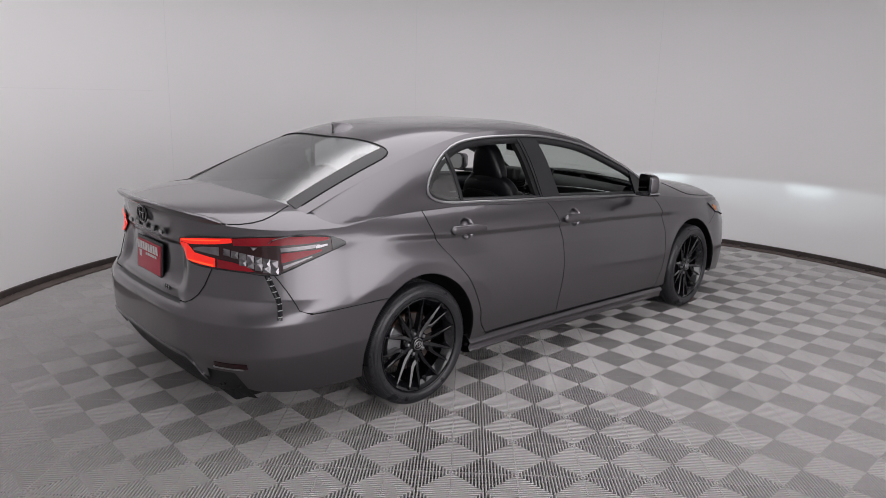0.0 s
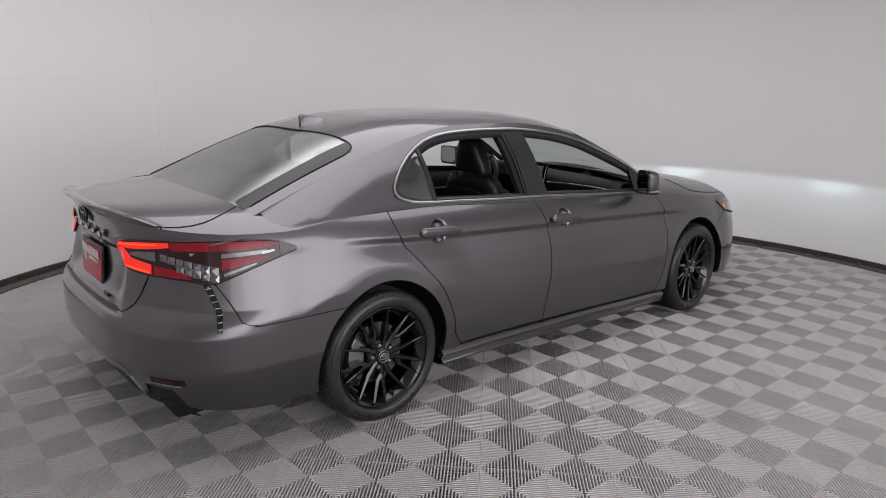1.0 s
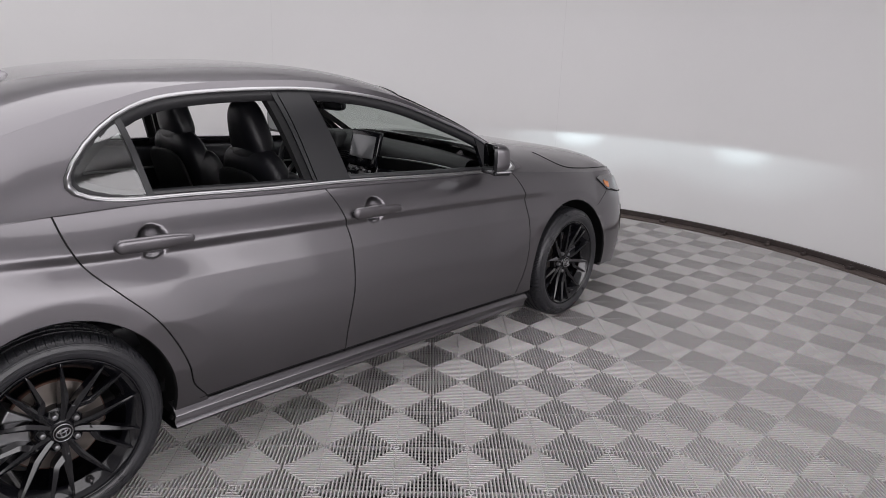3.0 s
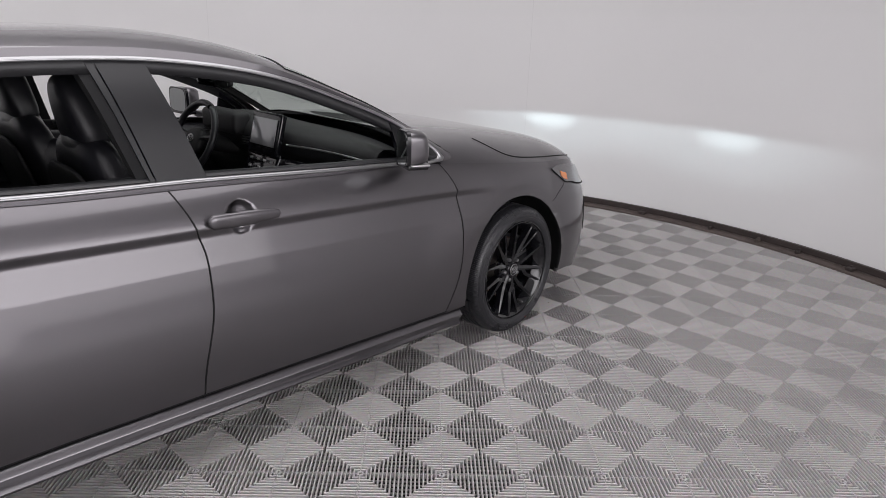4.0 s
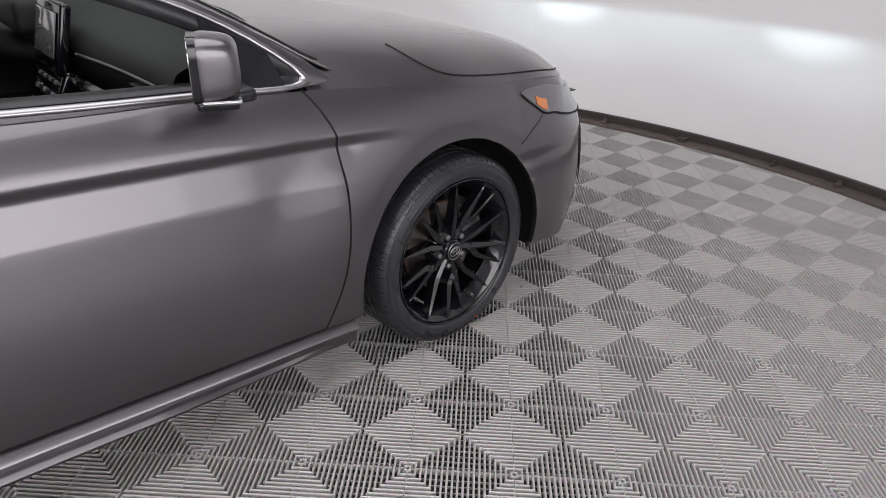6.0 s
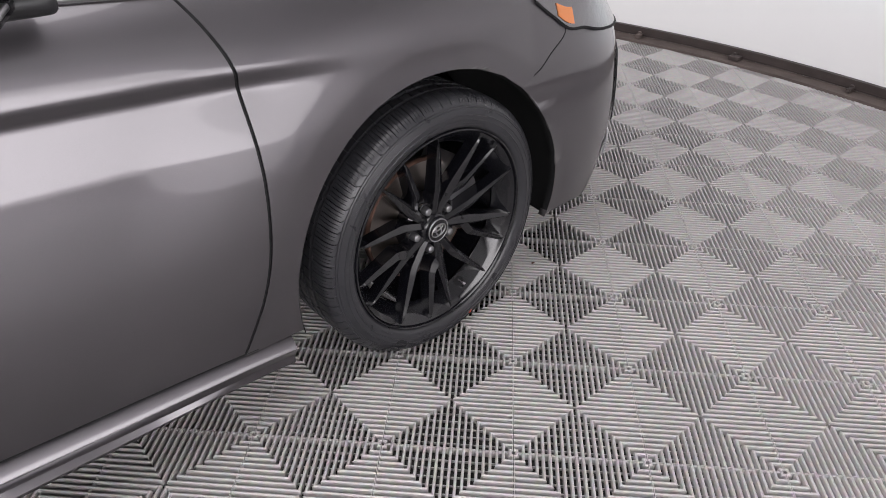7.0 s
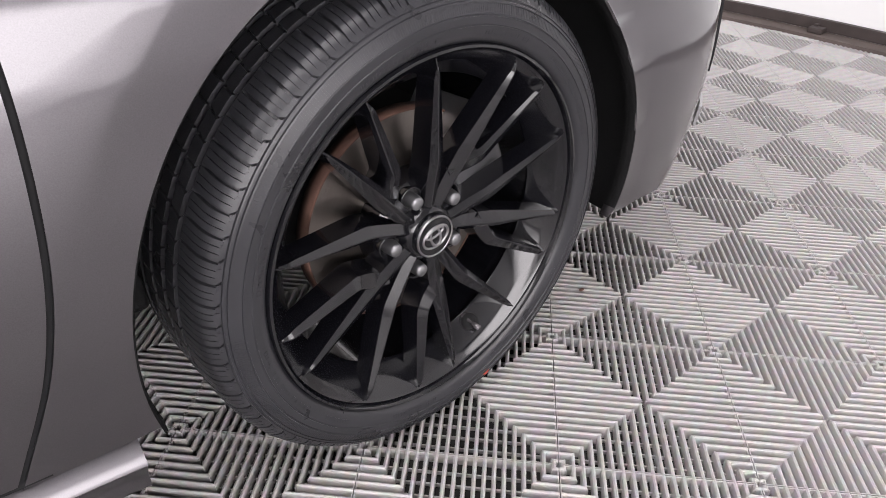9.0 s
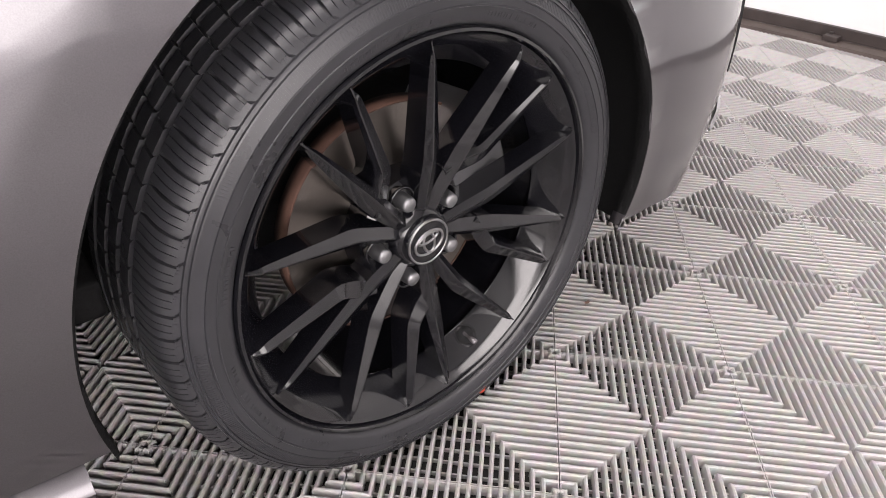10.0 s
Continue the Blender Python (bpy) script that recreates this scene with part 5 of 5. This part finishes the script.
front_seat(-0.37)
front_seat(0.37)
bench = cushion("rear_seat", car, (0.52, 1.30, 0.18), pose(0.42, 0, 0.50, 0, -6, 0), LEATHER, 5, label="black leather rear bench")
cushion("backrest", bench, (0.16, 1.28, 0.62), pose(0.10, 0, 0.80, 0, -24, 0), LEATHER, 5)
for y in (-0.40, 0.40):
    cushion("headrest", bench, (0.12, 0.27, 0.22), pose(0.02, y, 1.18, 0, -12, 0), LEATHER, 3.4, taper=0.2)
cushion("headrest", bench, (0.10, 0.24, 0.12), pose(0.00, 0, 1.13, 0, -16, 0), LEATHER, 3)
bm = bmesh.new()
box(bm, -0.24, 0, 1.068, 0.54, 1.26, 0.03, 0.01)
part("parcel_shelf", bm, CLOTH, car, "grey parcel shelf")
bm = bmesh.new()
box(bm, 1.20, 0, 0.30, 2.6, 1.48, 0.05, 0.01)
part("cabin_floor", bm, LINER, car, "black carpet")

# headliner under the roof skin
xs = np.linspace(0.06, 1.74, 30)
vs = []
for x in xs:
    for a in np.r_[np.linspace(0.05, 1, 12), np.linspace(1, 0.05, 12)[1:]]:
        vs.append(tuple(cabin(x, a) - np.array([0, 0, 0.022])))
vs = np.array(vs).reshape(30, 23, 3)
vs[:, 12:, 1] *= -1
mk("headliner", vs.reshape(-1, 3), gridf(30, 23), CLOTH, car, "grey cloth headliner")
# inner faces of the pillars
for sgn in (-1, 1):
    for name, x0, x1, a1 in (("pillar_trim", 1.70, 2.60, WA), ("pillar_trim", -0.55, 0.06, GA)):
        vs = []
        for x in np.linspace(x0, x1, 24):
            for a in np.linspace(0, a1, 5):
                p = cabin(x, a)
                vs.append((p[0], sgn * (p[1] - 0.012), p[2] - 0.012))
        mk(name, vs, gridf(24, 5), CLOTH, car, "grey pillar lining")
    # door linings
    for x0, x1, door in ((0.42, 1.10, DOORS[sgn][0]), (1.22, 2.30, DOORS[sgn][1])):
        vs = []
        for x in np.linspace(x0, x1, 24):
            zt = float(shoulder(tau_of(x))) + 0.002
            yb = float(half_width(x, zt)) - 0.012
            for y, z in ((yb, zt), (yb - 0.03, zt + 0.004), (yb - 0.075, zt - 0.02), (yb - 0.085, zt - 0.10), (yb - 0.03, zt - 0.16), (yb - 0.03, zt - 0.24), (yb - 0.11, zt - 0.27), (yb - 0.11, zt - 0.33), (yb - 0.04, zt - 0.36), (yb - 0.05, 0.33)):
                vs.append((x, sgn * y, z))
        lining = mk("door_lining", vs, gridf(24, 10), LEATHER, door, "black padded door lining", flip=sgn < 0)
        lining.data.set_sharp_from_angle(angle=radians(60))
        zt = float(shoulder(tau_of((x0 + x1) / 2)))
        bm = bmesh.new()
        box(bm, (x0 + x1) / 2 + 0.1, sgn * (float(half_width((x0 + x1) / 2, zt)) - 0.10), zt - 0.125, (x1 - x0) * 0.6, 0.008, 0.012, 0.003)
        part("lining_strip", bm, CHROME, door, "bright lining strip")

# dashboard: a swept section across the car
sect = [(2.38, 0.975), (2.25, 1.005), (2.12, 1.030), (2.02, 1.015), (1.985, 0.97), (1.990, 0.900), (2.02, 0.860), (2.00, 0.825), (1.985, 0.790), (2.01, 0.740), (2.08, 0.66), (2.12, 0.55), (2.20, 0.40)]
ys = np.linspace(-0.74, 0.74, 50)
vs = []
for y in ys:
    hump = 0.035 * math.exp(-(((y - 0.37) / 0.20) ** 2))
    bow = 0.10 * (y / 0.74) ** 2
    for i, (x, z) in enumerate(sect):
        vs.append((x + bow * (0.4 if i > 1 else 1.0) * (1 if i > 1 else -1.2) - (0.05 * math.exp(-((y - 0.37) / 0.2) ** 2) if 1 < i < 6 else 0), y, z + (hump if 1 <= i < 5 else 0) - (0.04 * (y / 0.74) ** 2 if i < 3 else 0)))
dash = mk("dashboard", vs, gridf(len(ys), len(sect)), PLASTIC, car, "black moulded dashboard", flip=True)
sub = dash.modifiers.new("soft", "SUBSURF")
sub.levels = sub.render_levels = 1
# dark stitched lower band with a bright edge
vs = []
for y in np.linspace(-0.70, -0.10, 24):
    bow = 0.04 * (y / 0.74) ** 2
    vs += [(1.972 + bow, y, 0.888), (1.955 + bow, y, 0.872), (1.955 + bow, y, 0.842), (1.975 + bow, y, 0.826)]
mk("dash_trim", vs, gridf(24, 4), GLOSS_BLACK, dash, "gloss black dash trim", flip=True)
v, f = tube([(1.982 + 0.04 * (y / 0.74) ** 2, y, 0.948 + 0.012 * math.sin((-y - 0.15) * 5)) for y in np.linspace(-0.70, -0.15, 16)], 0.0045, 6)
mk("trim_strip", v, f, CHROME, dash, "bright dash strip")
v, f = tube([(1.990 + 0.04 * (0.6 / 0.74) ** 2, -0.60, 0.945), (1.985 + 0.04 * (0.6 / 0.74) ** 2, -0.605, 0.915), (1.99 + 0.04 * (0.6 / 0.74) ** 2, -0.60, 0.885)], 0.006, 6)
mk("trim_strip", v, f, CHROME, dash, "bright vent edge")
# screen and centre stack
bm = bmesh.new()
box(bm, 1.962, -0.02, 0.985, 0.03, 0.250, 0.205, 0.010, Matrix.Rotation(radians(14), 3, "Y"))
stack = part("screen_housing", bm, GLOSS_BLACK, dash, "gloss black screen housing")
bm = bmesh.new()
box(bm, 1.9445, -0.02, 0.998, 0.004, 0.205, 0.130, 0.003, Matrix.Rotation(radians(14), 3, "Y"))
part("screen", bm, SCREEN, dash, "glass touch screen, grey from a painted-in reflection")
bm = bmesh.new()
box(bm, 1.93, -0.02, 0.80, 0.06, 0.26, 0.20, 0.015, Matrix.Rotation(radians(26), 3, "Y"))
part("console_front", bm, GLOSS_BLACK, dash, "gloss black centre stack")
for z, n, s in ((0.865, 7, 0.012), (0.83, 5, 0.016), (0.79, 6, 0.012)):
    for k in range(n):
        bm = bmesh.new()
        box(bm, 1.895 + (z - 0.80) * 0.48, -0.02 + (k - (n - 1) / 2) * 0.20 / n, z, 0.012, 0.018, s, 0.003, Matrix.Rotation(radians(26), 3, "Y"))
        part("button", bm, SATIN_BLACK if k % 2 else CHROME, dash)
bm = bmesh.new()
box(bm, 1.62, 0.0, 0.60, 0.75, 0.22, 0.26, 0.03, Matrix.Rotation(radians(-8), 3, "Y"))
part("centre_console", bm, PLASTIC, car, "black centre console")
# vents and instrument binnacle
for y in (-0.62, 0.16, 0.60):
    bm = bmesh.new()
    for k in range(4):
        box(bm, 1.975 + 0.04 * (y / 0.74) ** 2, y, 0.905 + 0.013 * k, 0.03, 0.11, 0.004, 0.001)
    part("air_vent", bm, SATIN_BLACK, dash, "slatted air vent")
bm = bmesh.new()
box(bm, 1.965, 0.37, 1.005, 0.10, 0.34, 0.11, 0.03)
part("instrument_hood", bm, PLASTIC, dash, "black instrument hood")
# steering wheel
mw = pose(1.79, 0.385, 0.930, 0, 0, 0) @ pose(0, 0, 0, 0, 24, 0)
pts = [mw @ Vector((0, 0.186 * math.cos(w), 0.182 * math.sin(w))) for w in np.linspace(0, 2 * math.pi, 65)[:-1]]
v, f = tube(pts, 0.0165, 12, closed=True)
steer = mk("steering_wheel", v, f, LEATHER, car, "black leather steering wheel")
cushion("airbag_cover", steer, (0.055, 0.155, 0.135), mw @ pose(0.015, 0, -0.012), PLASTIC, 3)
for w in (8, 172, 248, 292):
    a = radians(w)
    v, f = tube([mw @ Vector((0.012, 0.05 * math.cos(a), 0.05 * math.sin(a))), mw @ Vector((0.0, 0.182 * math.cos(a), 0.178 * math.sin(a)))], 0.017, 8, flat=0.6)
    mk("spoke", v, f, SATIN_BLACK if w < 200 else CHROME, steer)
emblem("badge", steer, mw @ pose(-0.016, 0, -0.005, 0, 0, 90), 0.026, CHROME)
v, f = tube([mw @ Vector((0.02, 0, 0)), (2.02, 0.385, 0.86)], 0.045, 12)
mk("steering_column", v, f, PLASTIC, steer)
# inside mirror
cushion("inside_mirror", car, (0.03, 0.235, 0.062), pose(1.715, -0.02, 1.245, 0, -8, 8), SATIN_BLACK, 4, label="black inside mirror")
v, f = tube([(1.72, -0.02, 1.26), (1.85, 0.0, 1.325)], 0.012, 8)
mk("mirror_stalk", v, f, SATIN_BLACK, bpy.data.objects["inside_mirror"])
bm = bmesh.new()
box(bm, 1.6975, -0.0225, 1.245, 0.003, 0.215, 0.048, 0.001, Matrix.Rotation(radians(8), 3, "Z") @ Matrix.Rotation(radians(-8), 3, "Y"))
part("mirror_glass", bm, MIRROR, bpy.data.objects["inside_mirror"])

# ---------------------------------------------------------------- the room's lamps and added fills
STUDIO = (1.0, 0.968, 1.0)
area_lamp("ceiling_softbox", (0.5, -0.4, ROOM_H - 0.05), (0.5, -0.4, 0), 6.2, 4.8, 150, STUDIO, "ELLIPSE")
# unseen bright source, known by its soft glow in the paint, set as nested lamps
for y, wide, high_, watts in ((-6.02, 9.0, 2.8, 104), (-5.99, 6.2, 2.4, 38)):
    area_lamp("key_lamp", (0.8, y, 1.75), (1.0, -1.0, 0.9), wide, high_, watts, STUDIO, "ELLIPSE")
# added fill in place of a lit hall wall, for broad reflections in the paint
area_lamp("hall_wall_fill", (0.0, -6.12, 1.5), (0.0, -0.6, 1.5), 9.0, 2.5, 60, STUDIO)
# weak corner fill, added to brighten the tail and the floor's ribs
area_lamp("corner_fill", (-5.2, -4.5, 1.75), (0.4, 0.0, 0.8), 3.4, 2.6, 15, STUDIO)
for sgn in (-1, 1):
    # a broad flat beam, a narrower one and its bright core, all cut off above by an unseen added plate
    for watts, spread, wide, y, z in ((3.5, 60, 2.6, 0.72, 0.70), (18, 30, 2.6, 0.72, 0.752), (42, 12, 1.8, 0.78, 0.770)):
        d = bpy.data.lights.new("headlamp_beam", "SPOT")
        d.energy, d.spot_size, d.spot_blend, d.shadow_soft_size, d.color = watts, radians(spread), 1.0, 0.0005, (0.76, 0.95, 1.0)
        ob = new("headlamp_beam", d)
        ob.matrix_world = look((3.737, sgn * 0.53, 0.672), (5.5, sgn * y, z)) @ Matrix.Diagonal((wide, 1, 1, 1))
    bm = bmesh.new()
    box(bm, 3.744, sgn * 0.53, 0.6754, 0.038, 0.12, 0.004)
    part("beam_cutoff_plate", bm, SATIN_BLACK, car, "unseen dark plate added to cut off the headlamp beams", smooth=False)

# ---------------------------------------------------------------- floor tiles
PITCH, ANGLE = 0.289, math.atan2(-0.2026, 0.2061)
ORIGIN = (2.7162, -1.2831)
RIBS = 20


def tile_mesh():
    """One tile, its middle at the origin: four fans of round ribs square to the edges, over low cross bars."""
    vs, fs = [], []
    step = PITCH / RIBS
    half = PITCH / 2 - 0.0006
    r = step * 0.230
    prof = [(-r, -0.020), (-r, -0.0046), (-r * 0.75, -0.0014), (0.0, 0.0), (r * 0.75, -0.0014), (r, -0.0046), (r, -0.020)]
    m = len(prof)
    for q in range(4):
        c, s = (1, 0, -1, 0)[q], (0, 1, 0, -1)[q]
        for k in range(RIBS):
            t = (k + 0.5) * step - PITCH / 2
            if half - abs(t) < 0.002:
                continue
            base_i = len(vs)
            for outer in (0, 1):
                for dt, z in prof:
                    a, b2 = half if outer else abs(t + dt) - 0.0012, t + dt
                    vs.append((a * c - b2 * s, a * s + b2 * c, z))
            for i in range(m - 1):
                fs.append((base_i + i, base_i + m + i, base_i + m + 1 + i, base_i + i + 1))
            fs.append(tuple(base_i + m - 1 - i for i in range(m)))
        # cross bars below the ribs' crowns, and a thin edge
        for n in range(7):
            a0 = half - 0.0008 - n * step * 1.5
            w = 0.0015 if n else 0.0009
            z = -0.0140 if n else -0.0020
            ext = a0 - 0.002
            if ext < 0.006:
                continue
            base_i = len(vs)
            for aa, zz in ((a0 - w, -0.020), (a0 - w, z), (a0 + w * 0.6, z), (a0 + w * 0.6, -0.020)):
                for bb in (-ext, ext):
                    vs.append((aa * c - bb * s, aa * s + bb * c, zz))
            for i in range(3):
                fs.append((base_i + 2 * i, base_i + 2 * i + 1, base_i + 2 * i + 3, base_i + 2 * i + 2))
    me = bpy.data.meshes.new("floor_tile")
    me.from_pydata(vs, [], fs)
    me.materials.append(TILE)
    me.shade_smooth()
    me.set_sharp_from_angle(angle=radians(42.5))
    me.update()
    return me, np.array(vs), fs


TILE_MESH, TILE_V, TILE_F = tile_mesh()
cu, su = math.cos(ANGLE), math.sin(ANGLE)
EDGE = offset_outline(0.05)


def within(x, y):
    """Whether a place lies inside the walls."""
    inside = False
    for (ax, ay), (bx, by) in zip(EDGE, EDGE[1:] + EDGE[:1]):
        if (ay > y) != (by > y) and x < ax + (y - ay) / (by - ay) * (bx - ax):
            inside = not inside
    return inside


spots = []
for i in range(-40, 41):
    for j in range(-40, 41):
        x = ORIGIN[0] + (i + 0.5) * PITCH * cu - (j + 0.5) * PITCH * su
        y = ORIGIN[1] + (i + 0.5) * PITCH * su + (j + 0.5) * PITCH * cu
        if within(x, y):
            near = math.hypot(x - 2.4, y + 1.3)
            spots.append((near, x, y))
spots.sort()
for _, x, y in spots[:290]:
    ob = new("tile", TILE_MESH)
    ob.parent = floor
    ob.matrix_local = pose(x, y, 0, 0, 0, math.degrees(ANGLE))
vs, fs = [], []
n = len(TILE_V)
rot = np.array([[cu, su], [-su, cu]])
rest = spots[290:]
for k, (_, x, y) in enumerate(rest):
    p = TILE_V.copy()
    p[:, :2] = TILE_V[:, :2] @ rot + (x, y)
    vs.append(p)
    fs += [tuple(q + k * n for q in f) for f in TILE_F]
far = mk("tile_field", np.concatenate(vs), fs, TILE, floor)
far.data.set_sharp_from_angle(angle=radians(42.5))
tagged(far, "grey ribbed plastic floor tiles further off", kind="stuff")

# a small scrap lying on the tiles
bm = bmesh.new()
made = bmesh.ops.create_icosphere(bm, subdivisions=2, radius=0.5)["verts"]
for v in made:
    v.co = Vector((v.co.x * 0.013, v.co.y * 0.007, v.co.z * 0.004))
bmesh.ops.translate(bm, vec=(3.27, -0.81, 0.0016), verts=made)
scrap = part("scrap", bm, RUST, None)
tagged(scrap, "small orange-brown scrap lying on the ribbed tiles", "scrap")
